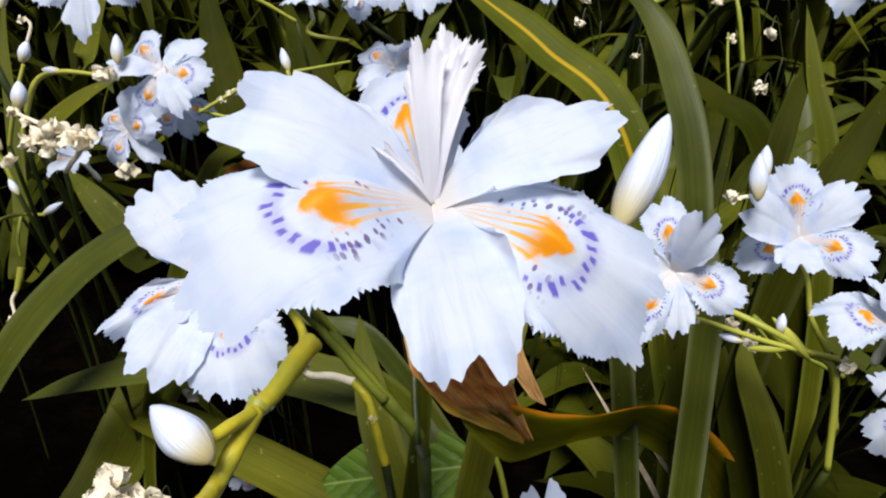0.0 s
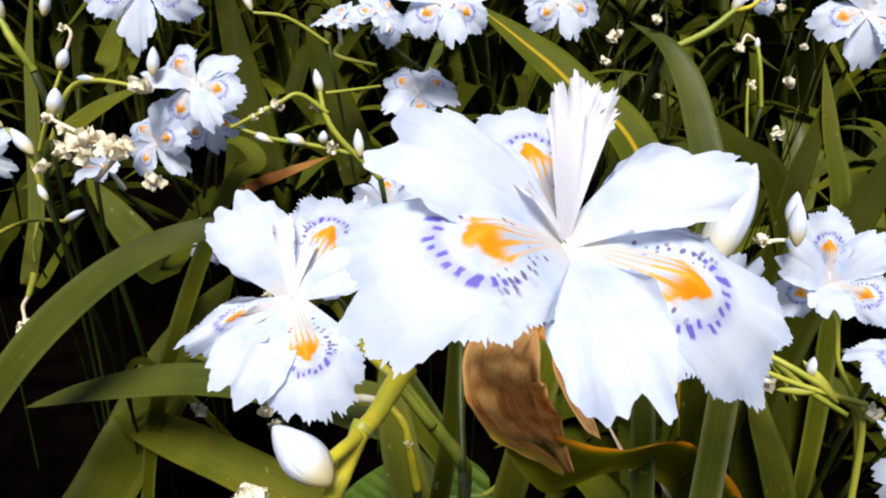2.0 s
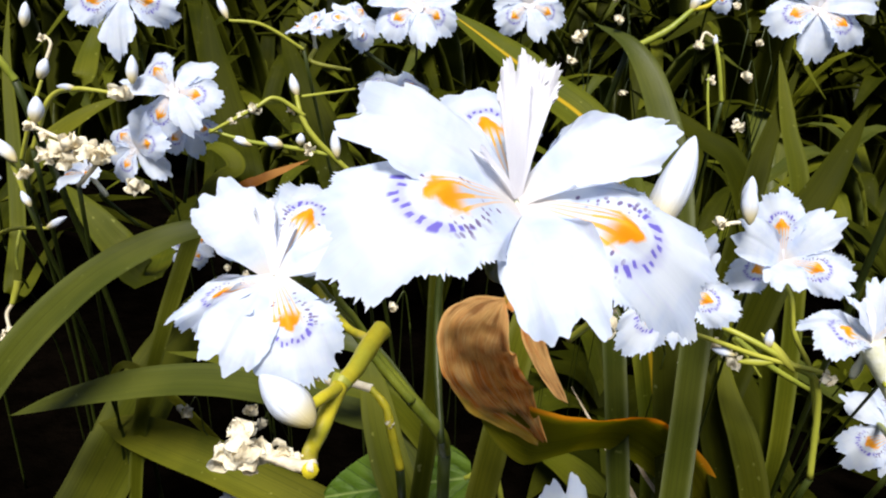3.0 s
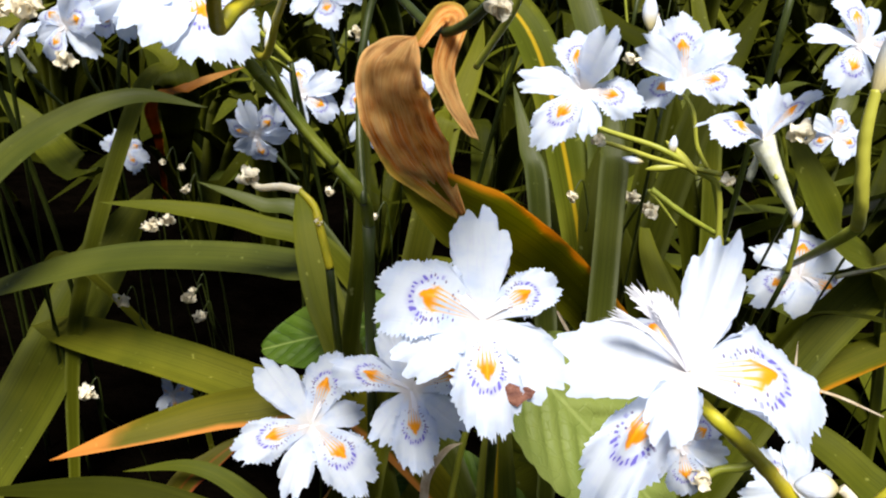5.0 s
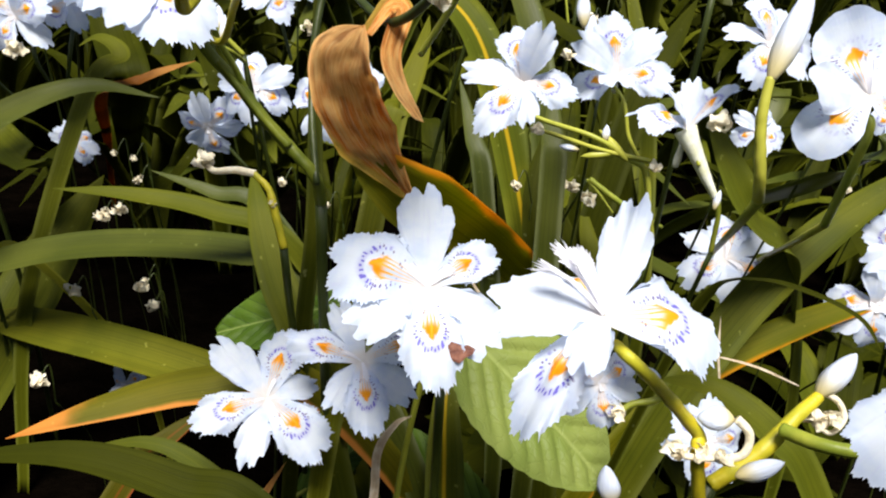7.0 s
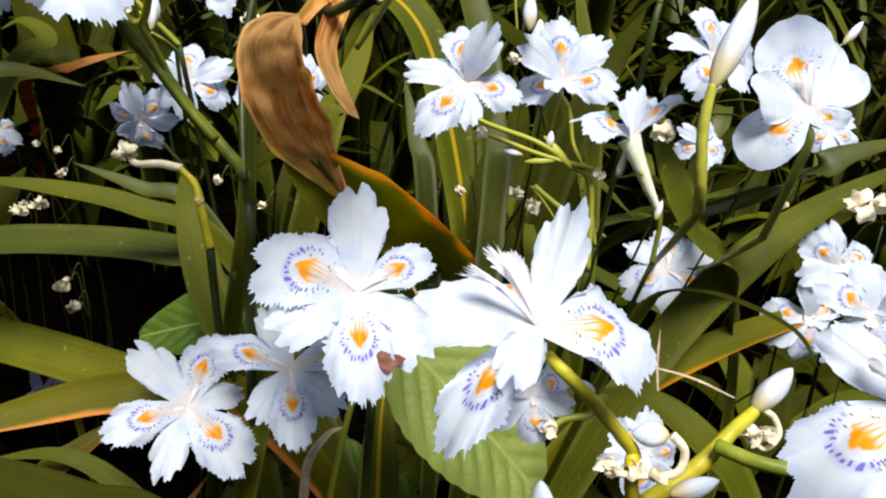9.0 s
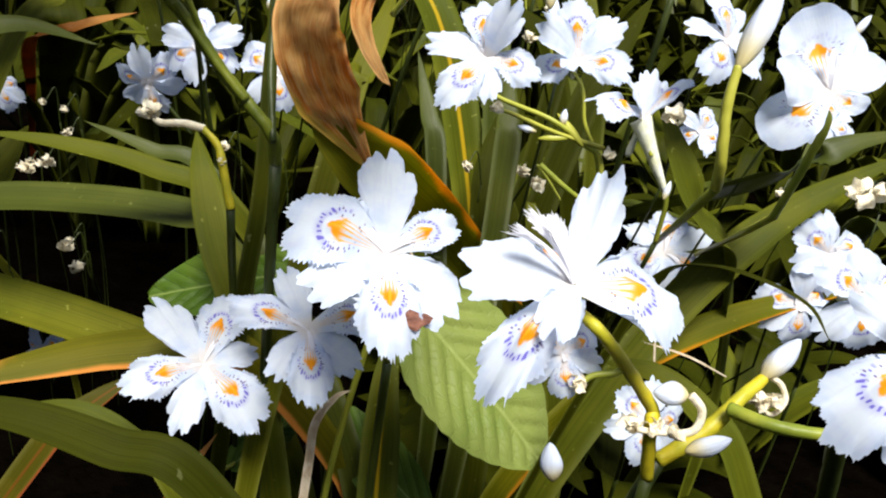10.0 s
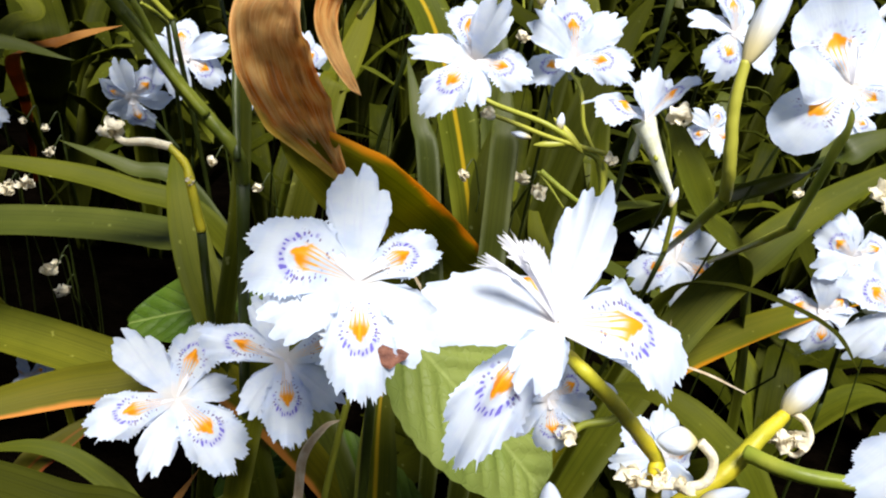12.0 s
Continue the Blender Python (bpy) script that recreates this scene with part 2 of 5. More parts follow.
FALL = petal_material("fall_petal", True)
ROUND_FALL = petal_material("round_fall_petal", True, 0.22)
PETAL = petal_material("plain_petal", False)
STYLE = plain_material("style_petal", (0.88, 0.88, 0.92), (0.82, 0.81, 0.90), 300.0, 0.55, 0.0002, share=0.4)
STEM = plain_material("stem_green", (0.16, 0.21, 0.02), (0.28, 0.30, 0.035), 90.0, 0.42, 0.0004, (1, 1, 0.3), 0.08, (0.34, 0.32, 0.04))
# stem green with the shade low among the leaves put into the colour
STEM_SHADED = plain_material("stem_shaded", (0.016, 0.024, 0.003), (0.032, 0.042, 0.005), 90.0, 0.45, 0.0004, (1, 1, 0.3))
STEM_MID = plain_material("stem_mid", (0.065, 0.085, 0.007), (0.125, 0.14, 0.012), 90.0, 0.42, 0.0004, (1, 1, 0.3), 0.08)
STEM_YELLOW = plain_material("stem_yellow", (0.48, 0.39, 0.016), (0.34, 0.32, 0.020), 120.0, 0.45, 0.0004, share=0.12)
WITHERED = plain_material("withered_flower", (0.88, 0.83, 0.68), (0.78, 0.68, 0.48), 260.0, 0.7, 0.0008, share=0.35)
STRAW = plain_material("straw", (0.46, 0.39, 0.29), (0.32, 0.24, 0.15), 200.0, 0.75, 0.0008)
# far blacker than bare earth: the shade between the plants is put into its colour
SHADED_SOIL = plain_material("soil", (0.0007, 0.0005, 0.0003), (0.0016, 0.0011, 0.0007), 30.0, 0.9, 0.01)
RUST = plain_material("rust_spot", (0.07, 0.022, 0.016), (0.17, 0.07, 0.045), 400.0, 0.7, 0.0005)
BUD = bud_material()
DRY = dry_material()
GREENS = dict(
    # darkest tone: iris green with the shade among the plants put into it
    shaded=leaf_material("leaf_shaded", (0.0165, 0.0205, 0.0009), (0.0320, 0.0350, 0.0014), (0.3, 0.2, 0.03), sheen=0.04),
    olive=leaf_material("leaf_olive", (0.0460, 0.0570, 0.0018), (0.0840, 0.0880, 0.0035), (0.3, 0.2, 0.03)),
    grey=leaf_material("leaf_grey", (0.0350, 0.0460, 0.0028), (0.0663, 0.0750, 0.0062), (0.3, 0.25, 0.1), gloss=0.40, sheen=0.28),
    lime=leaf_material("leaf_lime", (0.0640, 0.0710, 0.0025), (0.1050, 0.1040, 0.0045), (0.45, 0.26, 0.02)),
    edged=leaf_material("leaf_edged", (0.110, 0.118, 0.0028), (0.165, 0.150, 0.0038), (0.48, 0.21, 0.006), edge=0.7, share=0.5),
    tipped=leaf_material("leaf_tipped", (0.0640, 0.0690, 0.0023), (0.1050, 0.0900, 0.0031), (0.44, 0.17, 0.030), edge=0.9, tip=0.17),
    striped=leaf_material("leaf_striped", (0.0530, 0.0663, 0.0023), (0.0936, 0.0975, 0.0047), (0.50, 0.32, 0.010), stripe=0.65),
    rust=leaf_material("leaf_rust", (0.0780, 0.0265, 0.0031), (0.1560, 0.0562, 0.0055), (0.24, 0.11, 0.025), tip=0.4),
    russet=leaf_material("leaf_russet", (0.0460, 0.0440, 0.0020), (0.0800, 0.0640, 0.0035), (0.150, 0.032, 0.006), edge=0.95, stripe=0.5),
)
GREENS["straw"] = STRAW
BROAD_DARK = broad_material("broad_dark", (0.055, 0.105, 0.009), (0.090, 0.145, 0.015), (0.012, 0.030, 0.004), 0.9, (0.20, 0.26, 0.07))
BROAD_PALE = broad_material("broad_pale", (0.125, 0.165, 0.032), (0.170, 0.205, 0.048), (0.22, 0.26, 0.075), 0.16)


# ---- builders ----
def vec(*p):
    return Vector(p)


def finish(name, me, material, parent=None, label="", at=None):
    if material is not None and not me.materials:
        me.materials.append(material)
    ob = new(name, me)
    if at is not None:
        ob.matrix_world = at
    if parent is not None:
        ob.parent = parent
        ob.matrix_parent_inverse = Matrix.Translation(-parent.location) if parent.type == "EMPTY" else Matrix.Identity(4)
        if at is not None:
            ob.matrix_basis = at
    if label:
        tagged(ob, label)
    return ob


def grid_mesh(name, place, nu, nv, loop=False, uv=None, ends=False):
    """A mesh over a grid: place(i, j) gives a point, uv(i, j) its place on the surface."""
    verts = [place(i, j) for j in range(nv) for i in range(nu)]
    faces, span = [], nu if loop else nu - 1
    for j in range(nv - 1):
        for i in range(span):
            k = (i + 1) % nu
            faces.append((j * nu + i, j * nu + k, (j + 1) * nu + k, (j + 1) * nu + i))
    if ends:
        faces += [tuple(range(nu))[::-1], tuple((nv - 1) * nu + i for i in range(nu))]
    me = bpy.data.meshes.new(name)
    me.from_pydata([tuple(p) for p in verts], [], faces)
    if uv is not None:
        layer = me.uv_layers.new(name="UVMap")
        for loop_ in me.loops:
            layer.data[loop_.index].uv = uv(loop_.vertex_index % nu, loop_.vertex_index // nu)
    me.polygons.foreach_set("use_smooth", [True] * len(me.polygons))
    me.update()
    return me


def spline(points, n):
    """Points along a smooth line through the given ones (Catmull-Rom), with tangents."""
    p = [Vector(q) for q in points]
    p = [2 * p[0] - p[1]] + p + [2 * p[-1] - p[-2]]
    out = []
    for s in range(n):
        f = s / (n - 1) * (len(p) - 3)
        k = min(int(f), len(p) - 4)
        t = f - k
        a, b, c, d = p[k : k + 4]
        out.append(0.5 * (2 * b + (c - a) * t + (2 * a - 5 * b + 4 * c - d) * t * t + (3 * b - a - 3 * c + d) * t**3))
    return out, [(out[min(i + 1, n - 1)] - out[max(i - 1, 0)]).normalized() for i in range(n)]


def tube_mesh(name, points, radii, n=24, sides=10, rough=0.0):
    """A round stem through the points; radii run along it from start to end, with faint swellings."""
    line, way = spline(points, n)
    side = way[0].orthogonal().normalized()
    sides_ = []
    for t in way:
        side = (side - t * side.dot(t)).normalized()
        sides_.append(side)

    def place(i, j):
        a, f = 2 * math.pi * i / sides, j / (n - 1) * (len(radii) - 1)
        k = min(int(f), len(radii) - 2)
        r = radii[k] + (radii[k + 1] - radii[k]) * (f - k)
        r *= 1 + rough * noise.noise(line[j] * 300 + Vector((math.cos(a), math.sin(a), 0)))
        return line[j] + r * (math.cos(a) * sides_[j] + math.sin(a) * way[j].cross(sides_[j]))

    return grid_mesh(name, place, sides, n, True, lambda i, j: (i / sides, j / (n - 1)), True)


def tooth(f, seed):
    """Uneven fringe between 0 and 1."""
    f += 0.9 * noise.noise(Vector((f * 0.3, seed, 2.0)))
    k = math.floor(f)
    h = (0.55 + 0.9 * noise.noise(Vector((f * 0.16, seed, 7.0)))) * 0.5 + 1.4 * abs(noise.noise(Vector((k * 3.7 + seed, seed * 1.3, 0.5))))
    return h * (1 - abs(2 * (f - k) - 1)) ** 1.3


def petal_mesh(name, kind, nu, nv, seed, rnd=1.0, calm=1.0):
    """One petal of unit length along y, its upper side towards z: a narrow claw that fans out into a fringed, lobed limb."""
    fall, style = kind == "fall", kind == "style"
    rng = random.Random(seed)
    ph = [rng.uniform(0, 6.28) for _ in range(6)]
    wide, mid, sweep, claw = {"fall": (0.37, 0.60, 2.4, 0.085), "standard": (0.285, 0.61, 2.45, 0.075), "style": (0.20, 0.72, 1.7, 0.07), "crest": (0.19, 0.66, 1.7, 0.055), "arm": (0.19, 0.74, 1.9, 0.055)}[kind]
    wide *= rng.uniform(0.94, 1.07)
    fringe = {"fall": 0.082, "standard": 0.012, "style": 0.07, "crest": 0.24, "arm": 0.11}[kind] * rnd
    notch = {"fall": 0.14, "standard": 0.38, "style": 0.6, "crest": 0.55, "arm": 0.5}[kind] * rng.uniform(0.7, 1.25)
    notch *= calm
    slip = rng.uniform(-0.10, 0.10)
    drop = rng.uniform(0.8, 1.2)
    teeth = (nu - 1) // 2
    side = rng.uniform(0.6, 1.0), rng.uniform(0.6, 1.0)
    cut = rng.uniform(0.08, 0.36), rng.uniform(0.08, 0.36)

    def flat(i, j):
        u, v = 2 * i / (nu - 1) - 1, j / (nv - 1)
        a = u * sweep
        if kind == "standard":
            lobe = 1.08 - notch * math.exp(-(((a - slip) / 0.19) ** 2)) - cut[0] * math.exp(-(((a - slip - side[0]) / 0.15) ** 2)) - cut[1] * math.exp(-(((a - slip + side[1]) / 0.15) ** 2))
            lobe += 0.06 * math.sin(5 * a + ph[0]) + 0.04 * math.sin(13 * a + ph[1]) + 0.035 * math.sin(23 * a + ph[2])
        else:
            lobe = 1 - notch * math.exp(-(((a - slip) / 0.36) ** 2)) + 0.08 * math.sin(4 * a + ph[0]) + 0.07 * math.sin(9 * a + ph[1]) + 0.05 * math.sin(17 * a + ph[2])
        lobe = 1 + (lobe - 1) * calm
        spike = 0.0
        if j == nv - 1:
            spike = fringe / (1 - mid) * 0.8 * tooth((u + 1) / 2 * teeth, seed) * (1 if abs(u) < 0.93 else 0.3)
        lobe += spike
        grow = 1 + (lobe - 1) * v**4
        x = wide * math.sin(a) * (1 + 0.35 * (grow - 1 - spike) + spike)
        y = mid + (1 - mid) * math.cos(a) * grow
        s = v**1.05
        return claw * u * (1 - s) + x * s, y * v

    def place(i, j):
        u, v = 2 * i / (nu - 1) - 1, j / (nv - 1)
        x, y = flat(i, j)
        a = u * sweep
        rim = v**5
        if style:
            z = 0.06 + 0.62 * y - 0.40 * y * y + 0.35 * rim * y - 1.6 * x * x
            return Vector((x * 0.62, 0.005 + 0.30 * y, 0.26 * z))
        if fall:
            z = 0.62 * drop * y * (1 - y)
            z += 0.060 * math.exp(-((x / 0.06) ** 2)) * math.exp(-(((y - 0.47) / 0.13) ** 2))
            z -= 0.25 * x * x
        else:
            z = 0.40 * drop * y * (1 - y) + 0.10 * x * x - 0.02 * math.exp(-((x / 0.035) ** 2)) * y
        z += rim * (0.060 * math.sin(3 * a + ph[3]) + 0.014 * math.sin(8 * a + ph[4])) + 0.012 * math.sin(6 * y + 5 * x + ph[5])
        return Vector((x, 0.01 + y, z))

    return grid_mesh(name, place, nu, nv, False, lambda i, j: (flat(i, j)[0] * 0.5 + 0.5, flat(i, j)[1]))


def heart_mesh():
    """The tube below the petals, from the ovary to the throat."""
    def place(i, j):
        a, v = 2 * math.pi * i / 10, j / 11
        r = 0.052 + 0.030 * v**3 + 0.018 * math.sin(math.pi * min(1, v * 2.2)) * (v < 0.45)
        return Vector((r * math.cos(a), r * math.sin(a), -0.72 * (1 - v) - 0.015))

    return grid_mesh("tube", place, 10, 12, True, lambda i, j: (i / 10, j / 11), True)


FINE = {k: [petal_mesh(k, k, nu, nv, s) for s in (1, 2, 3, 4)] for k, nu, nv in (("fall", 97, 22), ("standard", 73, 20), ("style", 31, 9))}
NEAR = {k: [petal_mesh(k, k, nu, nv, s + 40, 0.58) for s in (1, 2, 3, 4)] for k, nu, nv in (("fall", 169, 24), ("standard", 97, 22), ("style", 31, 9))}
SMALL = {k: [petal_mesh(k, k, nu, nv, s + 10, 1.2) for s in (1, 2, 3, 4)] for k, nu, nv in (("fall", 45, 12), ("standard", 37, 11), ("style", 15, 6))}
ROUND = {k: [petal_mesh(k, k, nu, nv, s + 20, 0.12, 0.2) for s in (1, 2, 3, 4)] for k, nu, nv in (("fall", 61, 18), ("standard", 51, 16))}
ARMS = [petal_mesh("style_arm", "arm", 41, 12, s + 60) for s in (1, 2, 3, 4)]
CRESTS = [petal_mesh("crest", "crest", 57, 12, s + 30) for s in (1, 2, 3)]
TUBE = heart_mesh()
PALE_TUBE = plain_material("flower_tube", (0.62, 0.62, 0.40), (0.78, 0.79, 0.72), 160.0, 0.5, 0.0003, share=0.15)
TUBE.materials.append(PALE_TUBE)
for kit in (FINE, NEAR, SMALL, ROUND):
    for kind, mat in (("fall", FALL), ("standard", PETAL), ("style", STYLE)):
        for me in kit.get(kind, ()):
            me.materials.append(ROUND_FALL if kit is ROUND and kind == "fall" else mat)
for me in CRESTS + ARMS:
    me.materials.append(STYLE)
GROUND_Z = 0.0
count = [0]


def turn(x, y, z):
    return Euler((radians(x), radians(y), radians(z))).to_matrix().to_4x4()


def flower(stalk, x, y, z, rx, ry, rz, size, kit=SMALL, lift=0.0):
    """A bloom at its throat, its axis along the turned z, size being the length of a petal. lift raises (or droops) the petals in degrees:
    one number, or six of them round the flower from the first fall on."""
    count[0] += 1
    rng = random.Random(count[0])
    m = pose(x, y, z, rx, ry, rz) @ Matrix.Diagonal((size, size, size, 1))
    bloom = finish("flower", TUBE, None, stalk, at=m)
    lifts = lift if isinstance(lift, tuple) else (lift,) * 6
    for n in range(3):
        for kind, off in (("fall", 0), ("standard", 60), ("style", 0)):
            wob = [rng.uniform(-1, 1) * (0.5 if isinstance(lift, tuple) else 1.0) for _ in range(4)]
            up = lifts[2 * n + (kind == "standard")] + wob[0] * 17 - (4 if kind == "standard" else 11)
            if kind == "style":
                up = max(0.0, lifts[2 * n]) + wob[0] * 5
            grow = {"standard": 0.98, "fall": 0.93, "style": 0.577}[kind] * (1 + 0.07 * wob[2])
            at = turn(0, 0, 120 * n + off - 90 + wob[1] * 12) @ turn(up, wob[3] * 18, 0) @ Matrix.Diagonal((grow, grow, grow, 1))
            part = {"fall": "fall", "standard": "standard", "style": "style_arm"}[kind]
            me = kit[kind][(n + count[0]) % 4]
            finish(part, me, None, bloom, at=at)
    return bloom


def bloom(stalk, throat, axis, petals, kit=FINE):
    """A bloom petal by petal. Each row: the kind (fall, standard, style_arm or crest, a feathery style arm), where the petal ends, its breadth against the usual one, how steeply it arches, and which of the shapes it takes."""
    throat, axis = Vector(throat), Vector(axis).normalized()
    count[0] += 1
    size = sum((Vector(q[1]) - throat).length for q in petals) / len(petals)
    at = Matrix.Translation(throat) @ axis.to_track_quat("Z", "Y").to_matrix().to_4x4() @ Matrix.Diagonal((size, size, size, 1))
    body = finish("flower", TUBE, None, stalk, at=at)
    back = at.inverted()
    for kind, tip, broad, arch, k in petals:
        way = Vector(tip) - throat
        y = way.normalized()
        z = (axis - y * axis.dot(y)).normalized()
        turned = Matrix((y.cross(z), y, z)).transposed().to_4x4()
        n = way.length
        me = ARMS[k % 4] if kind == "style_arm" else CRESTS[k % 3] if kind == "crest" else kit[kind][k % 4]
        finish("style_arm" if kind == "crest" else kind, me, None, body, at=back @ Matrix.Translation(throat) @ turned @ Matrix.Diagonal((n * broad, n, n * arch, 1)))
    return body


def stalk(label, points, r, material=None, group="iris flower stalks", lean=(0.0, 0.0)):
    """A flower stalk: an Empty at its foot, the stem, and its base down into the soil, darkened in colour for the shade
    there unless it leans. Points run from the top down.
    """
    p = [Vector(q) for q in points]
    r *= 0.8 if p[0].y > 0.2 else 1.0
    low, way = p[-1], (p[-1] - p[-2]).normalized()
    reach = Vector((way.x, way.y, 0)) * min(0.05, low.z * 0.4) + Vector((lean[0], lean[1] if p[0].y < 0.2 else 0.06, 0))
    base = [low, Vector((low.x + reach.x * 0.7, low.y + reach.y * 0.7, low.z * 0.5)), Vector((low.x + reach.x, low.y + reach.y, GROUND_Z - 0.004))]
    root = new("iris_stalk")
    root.location = base[-1]
    tagged(root, label, "flower stalk", group)
    finish("stem", tube_mesh("stem", p, [r * 0.8, r, r * 1.1, r * 1.1], 14 + 8 * len(p), 9, 0.15), material or STEM, root)
    finish("stem_base", tube_mesh("stem_base", base, [r * 1.08, r * 0.9, r * 0.9], 18, 8, 0.12), STEM if lean[1] else STEM_SHADED, root)
    return root


def bud(parent, base, tip, width, lean=0.0, material=None, name="bud"):
    """A furled bud from its foot to its point."""
    base, tip = Vector(base), Vector(tip)
    ax = tip - base
    length = ax.length
    rot = ax.to_track_quat("Z", "Y").to_matrix().to_4x4()

    def place(i, j):
        a, v = 2 * math.pi * i / 14, j / 17
        r = (math.sin(math.pi * (0.012 + 0.98 * v) ** 0.9)) ** 0.72
        r *= width * 0.44 * (1 + 0.07 * math.sin(3 * a + 5 * v) + 0.03 * math.sin(7 * a - 4 * v))
        return Vector((r * math.cos(a) + lean * length * v * v, r * math.sin(a), v * length))

    me = grid_mesh(name, place, 14, 18, True, lambda i, j: (i / 14, j / 17), True)
    return finish(name, me, material or BUD, parent, at=Matrix.Translation(base) @ rot)


def blotch(parent, at, size, face):
    """A shrivelled brown patch on a petal."""
    at = Vector(at)
    rot = Vector(face).to_track_quat("Z", "Y").to_matrix().to_4x4()

    def place(i, j):
        a, r = 2 * math.pi * i / 20, j / 6
        d = Vector((math.cos(a), math.sin(a), 0)) * r * (1 + 0.35 * math.sin(2 * a + 1) + 0.2 * math.sin(5 * a))
        return Vector((d.x, d.y * 0.75, 0.07 * (1 - r * r) + 0.08 * noise.noise(d * 3))) * size

    return finish("withered_patch", grid_mesh("withered_patch", place, 20, 7, True), RUST, parent, "shrivelled brown patch", Matrix.Translation(at) @ rot)


def withered(parent, at, size, seed=0):
    """A spent bloom: shrivelled petals, curled and twisted together."""
    rng = random.Random(seed)
    bm = bmesh.new()
    for k in range(6):
        a0, curl = rng.uniform(0, 6.28), rng.uniform(2.2, 5.5)
        tilt = Euler((rng.uniform(-1.2, 1.2), rng.uniform(-1.2, 1.2), a0)).to_matrix()
        off = Vector([rng.uniform(-0.18, 0.18) for _ in range(3)])
        rows = []
        for j in range(11):
            v = j / 10
            w = 0.26 * (0.35 + 0.65 * math.sin(math.pi * (0.1 + 0.85 * v)))
            r, th = 0.34 * (1 - 0.45 * v), curl * v
            for i in range(5):
                u = i / 2 - 1
                p = Vector((w * u, r * math.sin(th), r * (1 - math.cos(th)) - 0.1 + 0.10 * u * u))
                p += Vector((noise.noise(p * 6 + off * 40), noise.noise(p * 6 - off * 30), noise.noise(p * 5 + off * 20))) * 0.11
                rows.append(bm.verts.new((tilt @ p + off) * size))
        for j in range(10):
            for i in range(4):
                bm.faces.new((rows[j * 5 + i], rows[j * 5 + i + 1], rows[j * 5 + i + 6], rows[j * 5 + i + 5]))
    me = bpy.data.meshes.new("spent_flower")
    bm.to_mesh(me)
    bm.free()
    me.polygons.foreach_set("use_smooth", [True] * len(me.polygons))
    return finish("spent_flower", me, WITHERED, parent, "shrivelled cream spent flower", Matrix.Translation(at))


def shoot(parent, points, r, material=None, name="side_shoot", end=0.7, rough=0.12):
    """A side stem of a stalk."""
    return finish(name, tube_mesh(name, points, [r, r * (0.35 + 0.65 * (0.5 + 0.5 * end)) if end > 0.5 else r * 0.6, r * end], 10 + 6 * len(points), 10, rough), material or STEM, parent)


def blade_mesh(points, width, face, fold=0.25, wave=0.0, seed=0.0, slim=0.55, n=0, twist=0.0, foot=0.6, blunt=False, crumple=0.0, m=5):
    """A sword-shaped leaf from its foot to its tip, with a thin lens for a section and a fold along the middle."""
    n = n or 10 + 8 * len(points)
    line, way = spline(points, n)
    hint = Vector(face).normalized()
    rows = []
    for j in range(n):
        v = j / (n - 1)
        t = way[j]
        h = hint - t * hint.dot(t)
        h = h.normalized() if h.length > 0.05 else t.orthogonal().normalized()
        if twist:
            h = Matrix.Rotation(radians(twist) * (v - 0.5), 3, t) @ h
        s = t.cross(h)
        w = width / 2 * (foot + (1 - foot) * min(1, v / 0.3))
        if v > slim and not blunt:
            w *= max(0.0, 1 - ((v - slim) / (1 - slim)) ** 1.9)
        w = max(w, width * 0.006) * (1 + 0.05 * noise.noise(Vector((v * 9, seed, 1))))
        th = min(0.0006, width * 0.03)
        ring = []
        for side in (1, -1):
            for i in range(m):
                u = (2 * i / (m - 1) - 1) * side
                off = fold * w * abs(u) + wave * width * math.sin(8 * v + 2.2 * u + seed)
                if crumple:
                    off += crumple * width * (noise.noise(Vector((u * 1.6, v * 6, seed))) + 0.5 * noise.noise(Vector((u * 4, v * 11, seed))))
                ring.append(line[j] + s * w * u + h * (off + side * th * (1 - u * u)))
        rows.append(ring)
    us = [i / (m - 1) for i in range(m)] + [1 - i / (m - 1) for i in range(m)]
    return grid_mesh("blade", lambda i, j: rows[j][i], 2 * m, n, True, lambda i, j: (us[i], j / (n - 1)), True)


UP = (0.0, -0.55, 0.83)


def leaf(label, tone, points, width, face=UP, group="iris leaves", rooted=True, name="iris_leaf", whole=None, **more):
    """A leaf of its own, from the foot to the tip. Rooted ones are led down into the soil."""
    p = [Vector(q) for q in points]
    if rooted:
        way = (p[0] - p[1]).normalized()
        low = p[0].z
        run = Vector((way.x, way.y, 0)) * min(0.10, low * 0.5)
        p = [Vector((*(p[0] + run).xy, GROUND_Z - 0.004)), p[0] + run * 0.75 - Vector((0, 0, low * 0.5))] + p
    me = blade_mesh(p, width, face, seed=len(bpy.data.objects) * 0.37, **more)
    at = p[0].copy()
    me.transform(Matrix.Translation(-at))
    if whole is not None:
        return finish(name, me, GREENS.get(tone) or DRY, whole, label, Matrix.Translation(at - whole.matrix_world.translation))
    ob = finish(name, me, GREENS.get(tone) or DRY, at=Matrix.Translation(at))
    return tagged(ob, label, "leaf", group)


